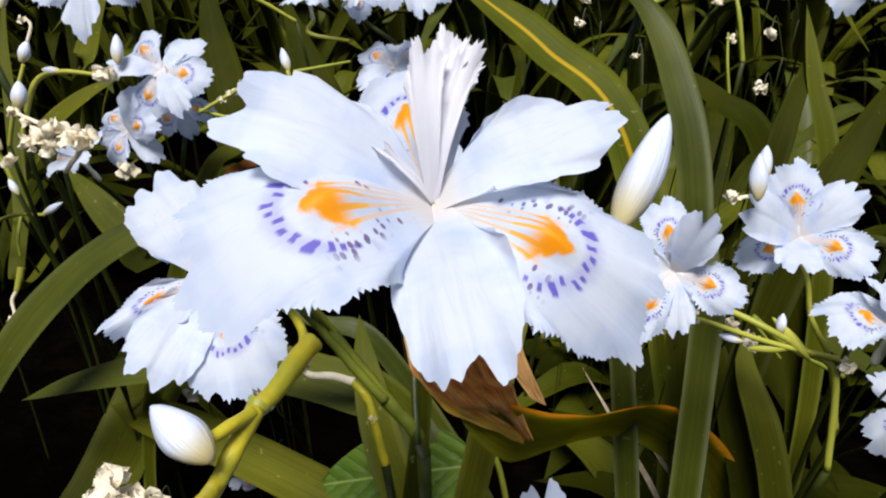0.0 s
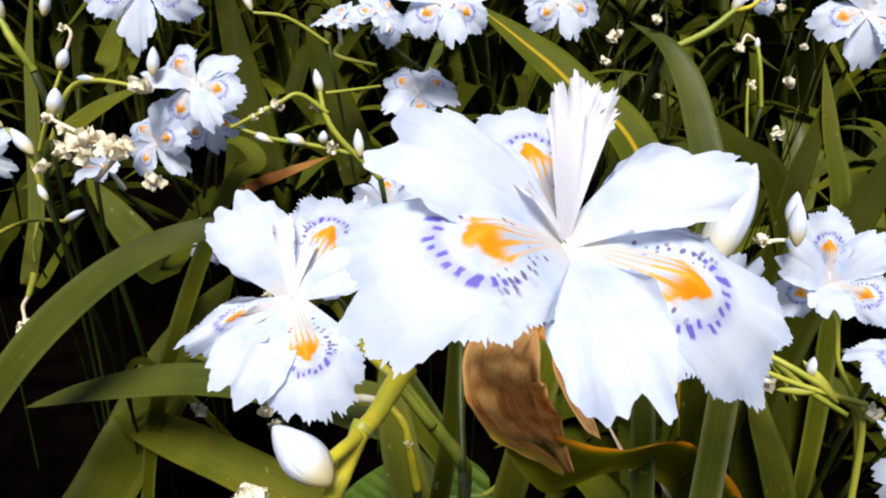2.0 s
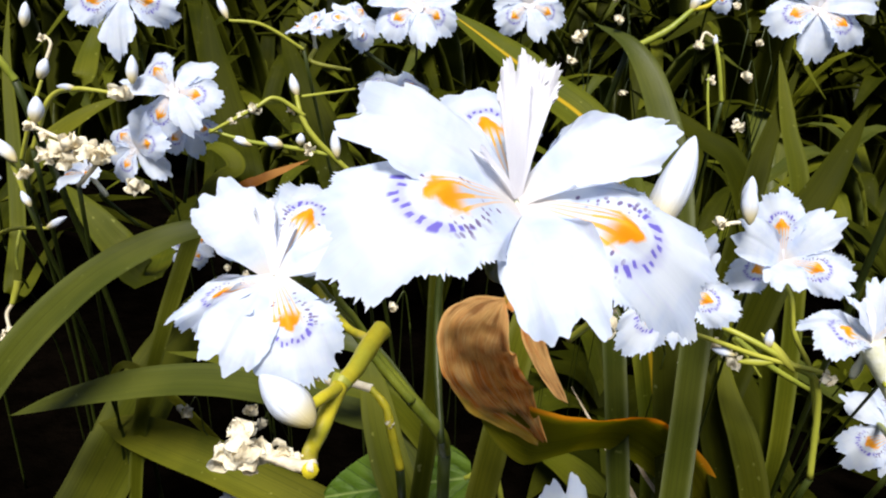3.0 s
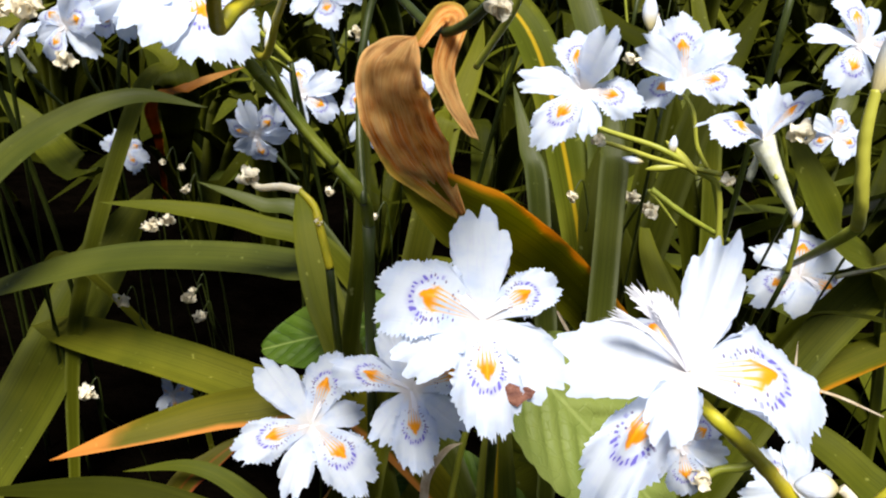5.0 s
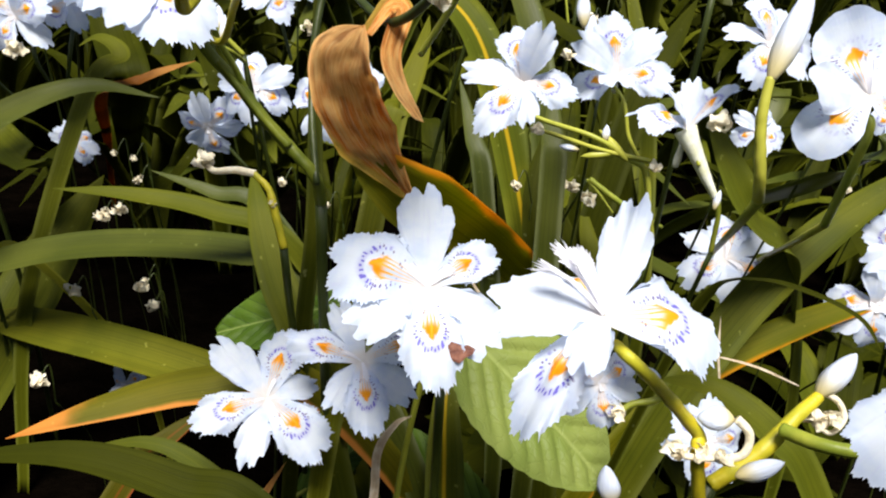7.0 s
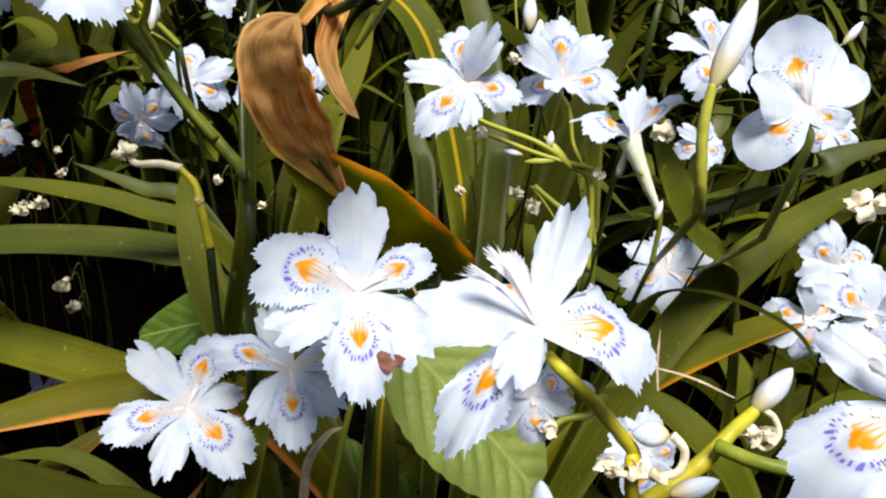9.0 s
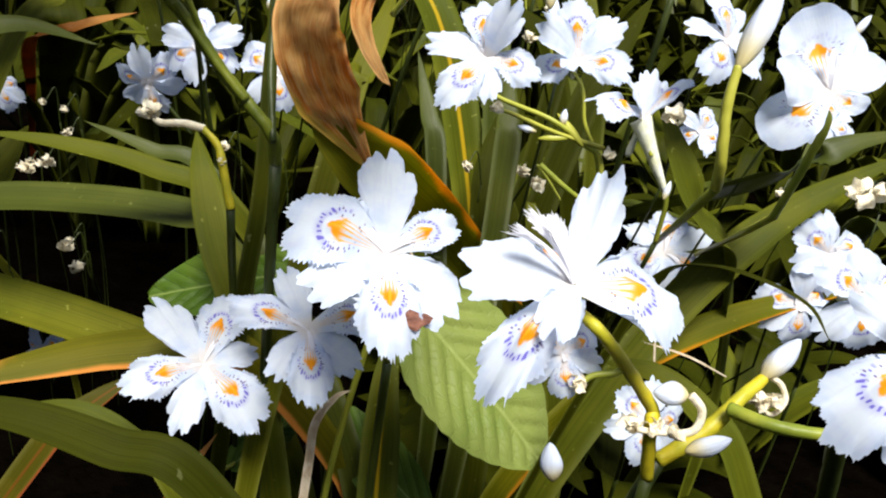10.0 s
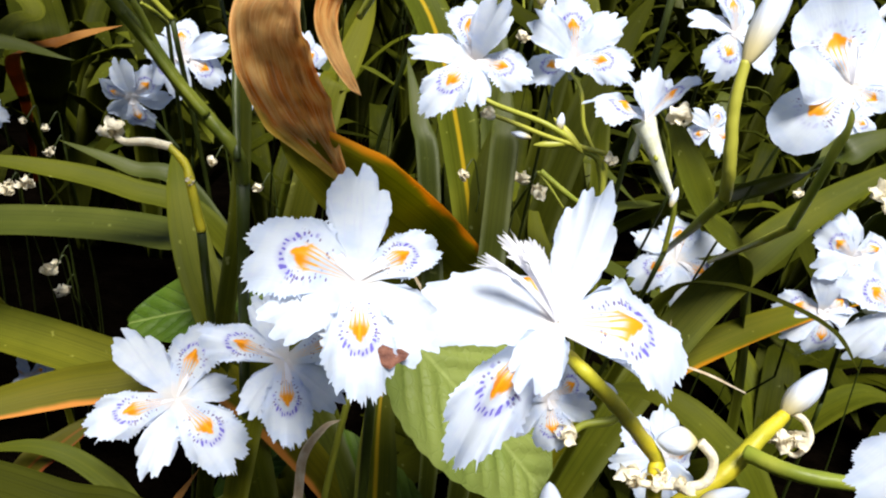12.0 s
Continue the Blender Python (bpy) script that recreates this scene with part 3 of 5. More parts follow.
def broad_leaf(label, base, tip, width, face, material, toothed=0.0, sag=0.1):
    """An ovate leaf with a quilted surface between sunken veins, on its own petiole."""
    base, tip = Vector(base), Vector(tip)
    ax = tip - base
    length = ax.length
    y = ax.normalized()
    z = Vector(face) - y * Vector(face).dot(y)
    z.normalize()
    x = y.cross(z)
    nu, nv = 41, 61

    def place(i, j):
        u, v = 2 * i / (nu - 1) - 1, j / (nv - 1)
        w = width / 2 * (math.sin(math.pi * (0.02 + 0.975 * v) ** 0.8)) ** 0.62
        if toothed:
            w *= 1 + toothed * abs(math.sin(v * 34)) * abs(u) ** 12
        vein = abs(math.sin((v - abs(u) * w / width * 0.75) * 25.13))
        q = 0.048 * width * (vein**0.5 - 0.6) * min(1, abs(u) * 4) * (1 - abs(u) ** 4)
        q += 0.10 * width * (abs(u) ** 1.5) * (1 - v * 0.6) - sag * length * v * v
        q += 0.02 * width * math.sin(9 * v + 4 * u) * abs(u)
        return base + y * (v * length) + x * (w * u) + z * q

    def uv(i, j):
        u, v = 2 * i / (nu - 1) - 1, j / (nv - 1)
        w = 0.5 * (math.sin(math.pi * (0.02 + 0.975 * v) ** 0.8)) ** 0.62
        return 0.5 + u * w, v

    root = tagged(new("broad_leaf"), label, "leaf", "broad leaves")
    foot = base - y * 0.03
    root.location = (foot.x, foot.y, 0)
    finish("blade", grid_mesh("blade", place, nu, nv, False, uv), material, root)
    line = [base + y * 0.004, base - y * 0.012 - z * 0.002, Vector((foot.x, foot.y, foot.z * 0.5)), Vector((foot.x, foot.y, GROUND_Z - 0.004))]
    finish("petiole", tube_mesh("petiole", line, [0.0012, 0.0016, 0.002], 24, 8), STEM, root)
    return root


# ---- the place ----
def ground_mesh():
    """Soil: fine and uneven among the plants, wide and plain to the horizon."""
    steps = [-400, -60, -12, -4, -2] + [-1.2 + 0.06 * i for i in range(60)] + [4, 12, 60, 400]
    n = len(steps)

    def place(i, j):
        x, y = steps[i], steps[j] + 0.6
        return Vector((x, y, 0.012 * noise.noise(Vector((x * 9, y * 9, 0))) - 0.006))

    return grid_mesh("ground", place, n, n, False, lambda i, j: (i / n, j / n))


tagged(finish("ground", ground_mesh(), SHADED_SOIL), "soil under the irises, blackened for shade", "ground", kind="structure")

# the nearest blooms: one stalk that leans out and branches
top = stalk('leaning iris stalk with two large white flowers and drooping buds', [(-0.0501, 0.1602, 0.3551), (-0.0496, 0.1625, 0.3570), (-0.0469, 0.1767, 0.3470), (-0.0428, 0.1806, 0.3392), (-0.0334, 0.1797, 0.3297), (-0.0237, 0.1779, 0.3180), (-0.0134, 0.1733, 0.3087), (-0.0044, 0.1707, 0.2994), (-0.0021, 0.1752, 0.2881)], 0.0021, STEM_MID)
bloom(top, (0.0035, 0.0990, 0.4060), (-0.1227, -0.5543, 0.8233), [
    ("fall", (-0.0255, 0.0748, 0.4019), 0.99, 1.10, 0),
    ("standard", (0.0117, 0.0683, 0.3960), 0.80, 1.00, 1),
    ("fall", (0.0362, 0.0885, 0.3932), 0.85, 1.20, 2),
    ("standard", (0.0300, 0.1050, 0.4195), 0.88, 0.90, 3),
    ("fall", (-0.0064, 0.1329, 0.4177), 0.72, 0.60, 1),
    ("standard", (-0.0256, 0.0952, 0.4205), 1.00, 0.90, 0),
    ("style_arm", (0.0011, 0.1064, 0.4292), 0.60, 1.00, 0),
    ("style_arm", (0.0075, 0.1104, 0.4282), 0.58, 1.00, 1),
    ("style_arm", (0.0052, 0.1152, 0.4293), 0.58, 1.00, 2),
    ("style_arm", (-0.0048, 0.0972, 0.4155), 0.40, 1.00, 3),
], NEAR)
bloom(top, (-0.0515, 0.1447, 0.3652), (0.1392, -0.6848, 0.7153), [
    ("standard", (-0.0717, 0.1590, 0.3828), 1.10, 0.90, 1),
    ("standard", (-0.0319, 0.1548, 0.3745), 0.95, 0.90, 2),
    ("standard", (-0.0591, 0.1185, 0.3526), 0.95, 0.80, 3),
    ("fall", (-0.0387, 0.1228, 0.3469), 0.95, 1.00, 3),
    ("fall", (-0.0735, 0.1307, 0.3561), 0.42, 1.30, 0),
    ("fall", (-0.0424, 0.1754, 0.3802), 0.80, 0.80, 1),
    ("style_arm", (-0.0572, 0.1574, 0.3817), 0.60, 1.00, 3),
    ("style_arm", (-0.0489, 0.1538, 0.3782), 0.55, 1.00, 0),
    ("style_arm", (-0.0491, 0.1363, 0.3604), 0.50, 1.00, 1),
], FINE)
shoot(top, [(-0.0142, 0.1721, 0.3100), (-0.0232, 0.1745, 0.3187), (-0.0338, 0.1765, 0.3308), (-0.0398, 0.1762, 0.3380)], 0.00165, STEM_MID)
shoot(top, [(0.0042, 0.1026, 0.4006), (0.0034, 0.1126, 0.3849), (0.0325, 0.1359, 0.3749), (0.0194, 0.1660, 0.3566), (-0.0015, 0.2047, 0.3679), (-0.0076, 0.2010, 0.3476), (-0.0078, 0.1917, 0.3238), (-0.0037, 0.1666, 0.2981)], 0.00174, STEM_SHADED)
shoot(top, [(-0.0307, 0.1805, 0.3278), (-0.0345, 0.1756, 0.3375), (-0.0381, 0.1714, 0.3448), (-0.0397, 0.1673, 0.3526)], 0.00121)
# the yellow side shoot that hangs from it
shoot(top, [(-0.0475, 0.1740, 0.3492), (-0.0345, 0.1548, 0.3466), (-0.0259, 0.1272, 0.3596), (-0.0215, 0.1136, 0.3664)], 0.00125, STEM_YELLOW)
shoot(top, [(-0.0203, 0.1147, 0.3691), (-0.0217, 0.1117, 0.3682), (-0.0242, 0.1041, 0.3661), (-0.0268, 0.0981, 0.3649)], 0.00228, STEM_YELLOW)
shoot(top, [(-0.0263, 0.0995, 0.3656), (-0.0269, 0.0985, 0.3650), (-0.0275, 0.0974, 0.3643)], 0.00227, STEM)
shoot(top, [(-0.0269, 0.0978, 0.3651), (-0.0283, 0.0898, 0.3628), (-0.0297, 0.0831, 0.3603), (-0.0259, 0.0651, 0.3725)], 0.00182, STEM_YELLOW)
shoot(top, [(-0.0270, 0.0964, 0.3654), (-0.0286, 0.0900, 0.3677), (-0.0313, 0.0838, 0.3689)], 0.00132, STEM_YELLOW)
bud(top, (-0.0288, 0.0829, 0.3667), (-0.0390, 0.0860, 0.3744), 0.0077)
shoot(top, [(-0.0254, 0.0657, 0.3729), (-0.0278, 0.0667, 0.3717), (-0.0312, 0.0684, 0.3711), (-0.0368, 0.0704, 0.3712)], 0.00099, WITHERED)
withered(top, (-0.0374, 0.0700, 0.3719), 0.0062, 1)
withered(top, (-0.0395, 0.0692, 0.3697), 0.0055, 2)
withered(top, (-0.0353, 0.0691, 0.3699), 0.0058, 3)
withered(top, (-0.0320, 0.0695, 0.3711), 0.0046, 4)
withered(top, (-0.0292, 0.0691, 0.3703), 0.0036, 5)
withered(top, (-0.0382, 0.0707, 0.3735), 0.0042, 6)
bud(top, (0.0386, 0.1319, 0.3881), (0.0491, 0.1431, 0.4103), 0.0092, 0.04)
shoot(top, [(0.0386, 0.1317, 0.3876), (0.0380, 0.1415, 0.3689), (0.0292, 0.1537, 0.3480)], 0.00143)
withered(top, (0.0327, 0.1322, 0.3654), 0.0086, 7)
shoot(top, [(0.0336, 0.1336, 0.3691), (0.0359, 0.1325, 0.3761), (0.0321, 0.1324, 0.3751)], 0.00070)
# the cluster below them
top = stalk('bright white iris flower with a brown-blotched lower petal', [(0.0352, 0.1275, 0.2739), (0.0406, 0.1373, 0.2627), (0.0472, 0.1474, 0.2244)], 0.0018)
bloom(top, (0.0345, 0.1193, 0.2801), (-0.0892, -0.6601, 0.7459), [
    ("standard", (0.0335, 0.1471, 0.3046), 0.85, 0.80, 0),
    ("fall", (0.0031, 0.1280, 0.2840), 1.05, 1.00, 1),
    ("fall", (0.0581, 0.1301, 0.2890), 0.72, 1.00, 2),
    ("standard", (0.0540, 0.1015, 0.2667), 1.15, 0.90, 3),
    ("standard", (0.0103, 0.1083, 0.2694), 1.05, 0.90, 1),
    ("fall", (0.0357, 0.0916, 0.2581), 0.66, 1.10, 3),
    ("style_arm", (0.0260, 0.1228, 0.2871), 0.90, 1.00, 0),
    ("style_arm", (0.0423, 0.1208, 0.2868), 0.90, 1.00, 1),
    ("style_arm", (0.0344, 0.1082, 0.2746), 0.80, 1.00, 2),
], FINE)
blotch(top, (0.0405, 0.0984, 0.2681), 0.0050, (-0.0996, -0.8496, 0.5180))
top = stalk('white iris flower seen side-on with feathery crests', [(0.0713, 0.0563, 0.2959), (0.0729, 0.0495, 0.2957), (0.0854, 0.0535, 0.2841), (0.0985, 0.0564, 0.2704), (0.0979, 0.0547, 0.2678), (0.1043, 0.0567, 0.2484)], 0.00165, STEM_YELLOW)
bloom(top, (0.0668, 0.0552, 0.3037), (-0.1294, -0.3744, 0.9182), [
    ("standard", (0.0410, 0.0595, 0.3026), 1.35, 0.90, 1),
    ("standard", (0.0760, 0.0700, 0.3276), 0.74, -1.20, 2),
    ("standard", (0.0570, 0.0405, 0.2968), 0.85, 1.10, 0),
    ("fall", (0.0931, 0.0530, 0.2996), 1.24, 1.20, 0),
    ("fall", (0.0473, 0.0432, 0.2789), 0.52, 1.20, 2),
    ("fall", (0.0656, 0.0850, 0.2969), 1.00, 1.00, 3),
    ("crest", (0.0593, 0.0632, 0.3169), 0.62, 1.00, 0),
    ("crest", (0.0489, 0.0570, 0.3149), 0.36, 1.00, 1),
    ("crest", (0.0575, 0.0674, 0.3160), 0.55, 1.00, 2),
], FINE)
flower(top, 0.0696, 0.0569, 0.2850, 13.4, 67.7, -70.6, 0.0118, SMALL)
shoot(top, [(0.0850, 0.0540, 0.2853), (0.0830, 0.0534, 0.2826), (0.0777, 0.0541, 0.2809), (0.0748, 0.0538, 0.2783)], 0.00097)
withered(top, (0.0744, 0.0537, 0.2778), 0.0059, 8)
bud(top, (0.0810, 0.0612, 0.2869), (0.0867, 0.0599, 0.2848), 0.0027)
top = stalk('white fringed iris flower with orange crests in shade', [(0.0178, 0.1790, 0.2192), (0.0186, 0.2040, 0.2029), (0.0198, 0.2496, 0.1429)], 0.001, STEM_SHADED)
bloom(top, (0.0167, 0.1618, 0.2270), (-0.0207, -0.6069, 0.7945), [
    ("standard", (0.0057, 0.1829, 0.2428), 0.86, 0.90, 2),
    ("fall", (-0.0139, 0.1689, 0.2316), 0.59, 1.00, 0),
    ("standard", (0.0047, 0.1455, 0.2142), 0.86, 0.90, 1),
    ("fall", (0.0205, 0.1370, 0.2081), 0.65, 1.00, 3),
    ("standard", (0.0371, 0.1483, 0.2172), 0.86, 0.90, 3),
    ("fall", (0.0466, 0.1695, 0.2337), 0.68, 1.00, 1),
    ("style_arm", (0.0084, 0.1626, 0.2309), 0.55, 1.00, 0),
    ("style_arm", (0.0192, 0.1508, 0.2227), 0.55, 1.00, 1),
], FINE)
top = stalk('pale blue-white iris flower with violet-ringed crests', [(-0.0204, 0.1940, 0.1915), (-0.0206, 0.2190, 0.1745), (-0.0265, 0.2658, 0.1139)], 0.001, STEM_SHADED)
bloom(top, (-0.0220, 0.1747, 0.2002), (0.0721, -0.5755, 0.8146), [
    ("standard", (-0.0460, 0.1939, 0.2159), 0.79, 0.90, 0),
    ("fall", (-0.0507, 0.1624, 0.1940), 0.73, 1.00, 2),
    ("standard", (-0.0277, 0.1504, 0.1835), 0.79, 0.90, 2),
    ("fall", (0.0029, 0.1554, 0.1843), 0.76, 1.00, 1),
    ("standard", (-0.0012, 0.1817, 0.2033), 0.83, 0.90, 3),
    ("fall", (-0.0145, 0.2009, 0.2180), 0.71, 1.00, 3),
    ("style_arm", (-0.0303, 0.1692, 0.2004), 0.55, 1.00, 2),
    ("style_arm", (-0.0162, 0.1654, 0.1968), 0.55, 1.00, 3),
    ("style_arm", (-0.0185, 0.1804, 0.2079), 0.55, 1.00, 0),
], FINE)
# the group of blooms further right
top = stalk('white fringed iris flower with orange crests on a branching stalk', [(0.0845, 0.2449, 0.3283), (0.0949, 0.2476, 0.3160), (0.1205, 0.2296, 0.3110), (0.1378, 0.2263, 0.3029), (0.1490, 0.2241, 0.2942), (0.1549, 0.2188, 0.2534)], 0.0016)
bloom(top, (0.0825, 0.2246, 0.3340), (-0.1859, -0.7460, 0.6395), [
    ("standard", (0.0881, 0.2178, 0.3599), 0.95, 0.90, 0),
    ("fall", (0.0780, 0.2430, 0.3544), 0.80, 1.00, 1),
    ("standard", (0.0560, 0.2325, 0.3355), 0.90, 0.90, 1),
    ("fall", (0.0629, 0.2104, 0.3118), 0.72, 1.10, 2),
    ("standard", (0.0825, 0.2086, 0.3177), 0.95, 0.90, 2),
    ("fall", (0.1040, 0.2128, 0.3297), 0.85, 1.10, 3),
    ("style_arm", (0.0762, 0.2296, 0.3419), 0.60, 1.00, 0),
    ("style_arm", (0.0882, 0.2208, 0.3343), 0.60, 1.00, 1),
    ("style_arm", (0.0734, 0.2156, 0.3266), 0.60, 1.00, 2),
], FINE)
withered(top, (0.1510, 0.2221, 0.3000), 0.0069, 9)
bud(top, (0.1263, 0.2277, 0.3095), (0.1267, 0.2303, 0.3169), 0.0042)
bud(top, (0.1146, 0.2286, 0.3045), (0.1055, 0.2310, 0.3054), 0.0039)
shoot(top, [(0.1482, 0.2237, 0.3025), (0.1235, 0.2270, 0.3058), (0.1016, 0.2302, 0.3107), (0.0939, 0.2324, 0.3117)], 0.00117)
withered(top, (0.0934, 0.2324, 0.3117), 0.0067, 10)
bud(top, (0.1324, 0.2264, 0.3048), (0.1161, 0.2289, 0.3014), 0.0045, material=STEM, name='bract')
bud(top, (0.1378, 0.2238, 0.3014), (0.1239, 0.2318, 0.3141), 0.0047, material=STEM, name='bract')
top = stalk('white fringed iris flower with orange crests on a pale green stalk', [(0.1321, 0.2580, 0.3353), (0.1381, 0.2446, 0.3270), (0.1430, 0.2411, 0.3100), (0.1531, 0.2372, 0.2930), (0.1634, 0.2346, 0.2610)], 0.00125)
bloom(top, (0.1354, 0.2522, 0.3386), (-0.2844, -0.7261, 0.6260), [
    ("fall", (0.1307, 0.2642, 0.3651), 0.85, 0.80, 0),
    ("standard", (0.1083, 0.2443, 0.3529), 1.00, 0.90, 3),
    ("standard", (0.1532, 0.2527, 0.3600), 1.00, 0.90, 1),
    ("fall", (0.1140, 0.2499, 0.3260), 0.85, 1.00, 2),
    ("standard", (0.1270, 0.2290, 0.3343), 1.10, 0.90, 0),
    ("fall", (0.1565, 0.2340, 0.3361), 0.85, 1.00, 1),
    ("style_arm", (0.1320, 0.2573, 0.3504), 0.60, 1.00, 3),
    ("style_arm", (0.1432, 0.2448, 0.3384), 0.60, 1.00, 0),
    ("style_arm", (0.1251, 0.2494, 0.3354), 0.60, 1.00, 1),
], FINE)
bud(top, (0.1093, 0.2350, 0.3587), (0.1086, 0.2409, 0.3743), 0.0070)
top = stalk('white iris flower opening upward from a long pale tube', [(0.1676, 0.2132, 0.3044), (0.1643, 0.2187, 0.3136), (0.1729, 0.2162, 0.2998), (0.1821, 0.2135, 0.2858), (0.1868, 0.2177, 0.2603)], 0.00145)
bloom(top, (0.1618, 0.2207, 0.3188), (-0.0269, -0.2658, 0.9636), [
    ("fall", (0.1315, 0.2164, 0.3221), 0.95, 1.30, 0),
    ("standard", (0.1664, 0.2353, 0.3408), 0.75, 1.00, 1),
    ("standard", (0.1488, 0.2224, 0.3364), 0.80, 1.00, 2),
    ("fall", (0.1854, 0.2266, 0.3401), 0.34, 1.00, 2),
    ("standard", (0.1536, 0.2363, 0.3236), 0.80, 1.00, 3),
    ("fall", (0.1807, 0.2463, 0.3341), 0.50, 1.00, 3),
    ("style_arm", (0.1576, 0.2276, 0.3353), 0.60, 1.00, 0),
], FINE)
shoot(top, [(0.1611, 0.2212, 0.3192), (0.1648, 0.2181, 0.3123), (0.1722, 0.2144, 0.2998), (0.1800, 0.2129, 0.2885)], 0.0054, PALE_TUBE, end=0.26, rough=0.03)
withered(top, (0.1714, 0.2114, 0.3242), 0.0114, 11)
bud(top, (0.1695, 0.1951, 0.2890), (0.1718, 0.1978, 0.2975), 0.0035)
top = stalk('green iris stalk with one long pale bud', [(0.1267, 0.1107, 0.3547), (0.1259, 0.1084, 0.3429), (0.1293, 0.1069, 0.3261), (0.1352, 0.1134, 0.3172)], 0.00165, lean=(0.22, 0.42))
bud(top, (0.1265, 0.1102, 0.3532), (0.1378, 0.1177, 0.3807), 0.0086, 0.03)
top = stalk('half-open cupped white iris flower with rounded petals', [(0.1513, 0.1115, 0.3468), (0.1542, 0.1010, 0.3460), (0.1557, 0.1034, 0.3331), (0.1641, 0.1184, 0.3088)], 0.00126, lean=(0.24, 0.42))
bloom(top, (0.1489, 0.0976, 0.3535), (-0.5652, -0.6651, 0.4880), [
    ("fall", (0.1436, 0.1108, 0.3746), 1.05, -0.60, 0),
    ("standard", (0.1293, 0.0958, 0.3562), 1.25, -0.90, 1),
    ("standard", (0.1639, 0.0997, 0.3644), 1.20, -0.60, 2),
    ("fall", (0.1537, 0.0875, 0.3512), 1.00, -0.80, 3),
    ("fall", (0.1333, 0.0974, 0.3366), 1.00, 0.80, 1),
    ("standard", (0.1581, 0.1113, 0.3701), 1.10, -0.70, 0),
    ("style_arm", (0.1462, 0.1003, 0.3644), 0.60, 1.00, 1),
], ROUND)
top = stalk('large white iris flower with a violet-ringed crest', [(0.1112, 0.0139, 0.3109), (0.1243, 0.0285, 0.2942), (0.1663, 0.0557, 0.2342)], 0.0022, STEM_SHADED)
bloom(top, (0.1079, 0.0033, 0.3189), (-0.6034, -0.4322, 0.6702), [
    ("fall", (0.0897, 0.0006, 0.3049), 0.85, 1.10, 0),
    ("standard", (0.0967, 0.0133, 0.3262), 0.85, 0.90, 1),
    ("fall", (0.1235, 0.0181, 0.3345), 0.90, 1.00, 2),
    ("standard", (0.1343, 0.0073, 0.3279), 1.00, 0.90, 2),
    ("fall", (0.1234, -0.0068, 0.3117), 1.00, 1.00, 3),
    ("standard", (0.0993, -0.0115, 0.3025), 1.00, 0.90, 3),
    ("style_arm", (0.0971, 0.0047, 0.3270), 0.60, 1.00, 0),
    ("style_arm", (0.1130, 0.0010, 0.3223), 0.60, 1.00, 1),
], NEAR)
top = stalk('white fringed iris flower with orange crests behind crossing stalks', [(0.2438, 0.3044, 0.2266), (0.2516, 0.3246, 0.2096), (0.2794, 0.3662, 0.1496)], 0.001, STEM_SHADED)
bloom(top, (0.2403, 0.2881, 0.2302), (-0.3145, -0.4986, 0.8078), [
    ("fall", (0.2501, 0.3124, 0.2491), 1.00, 0.90, 0),
    ("standard", (0.2710, 0.2935, 0.2455), 0.90, 0.90, 1),
    ("fall", (0.2606, 0.2650, 0.2239), 0.90, 1.00, 2),
    ("standard", (0.2323, 0.2626, 0.2114), 0.90, 0.90, 3),
    ("fall", (0.2118, 0.2823, 0.2156), 0.95, 1.00, 1),
    ("standard", (0.2218, 0.3118, 0.2377), 0.90, 0.90, 0),
    ("style_arm", (0.2429, 0.2943, 0.2407), 0.60, 1.00, 0),
    ("style_arm", (0.2458, 0.2747, 0.2289), 0.60, 1.00, 1),
], SMALL)
top = stalk('white fringed iris flower with orange crests', [(0.3108, 0.2549, 0.2183), (0.3218, 0.2735, 0.2015), (0.3570, 0.3090, 0.1415)], 0.001, STEM_SHADED)
flower(top, 0.3071, 0.2397, 0.2255, -64.4, -14.3, 159.3, 0.0260)
flower(top, 0.3200, 0.2482, 0.2565, -63.8, -18.7, 157.0, 0.0267)
shoot(top, [(0.3239, 0.2637, 0.2492), (0.3393, 0.2471, 0.2256), (0.3434, 0.2431, 0.1973)], 0.00152, STEM_SHADED)
top = stalk('white fringed iris flower with orange crests', [(0.2433, 0.1540, 0.2668), (0.2547, 0.1715, 0.2503), (0.2924, 0.2043, 0.1903)], 0.001, STEM_SHADED)
flower(top, 0.2397, 0.1397, 0.2736, 59.3, -34.9, 4.8, 0.0247)
top = stalk('white fringed iris flower with orange crests', [(0.1839, 0.2194, 0.3527), (0.1910, 0.2374, 0.3350), (0.2182, 0.2793, 0.2750)], 0.001, STEM_SHADED)
flower(top, 0.1830, 0.2076, 0.3613, -35.0, 44.3, -139.3, 0.0222)
# buds and spent flowers low in front
top = stalk('green iris stalk with a white bud and curled spent flowers', [(0.1404, 0.0702, 0.2738), (0.1319, 0.0665, 0.2686), (0.1217, 0.0623, 0.2608), (0.1093, 0.0614, 0.2505)], 0.0021, STEM_YELLOW)
bud(top, (0.1399, 0.0702, 0.2734), (0.1496, 0.0726, 0.2862), 0.0074)
shoot(top, [(0.1418, 0.0703, 0.2749), (0.1458, 0.0686, 0.2729), (0.1473, 0.0667, 0.2687), (0.1441, 0.0659, 0.2646), (0.1402, 0.0674, 0.2662)], 0.00093, WITHERED)
withered(top, (0.1398, 0.0682, 0.2679), 0.0062, 12)
withered(top, (0.1434, 0.0671, 0.2674), 0.0062, 13)
shoot(top, [(0.1249, 0.0609, 0.2690), (0.1291, 0.0531, 0.2707), (0.1364, 0.0481, 0.2719), (0.1603, 0.0402, 0.2754)], 0.0021)
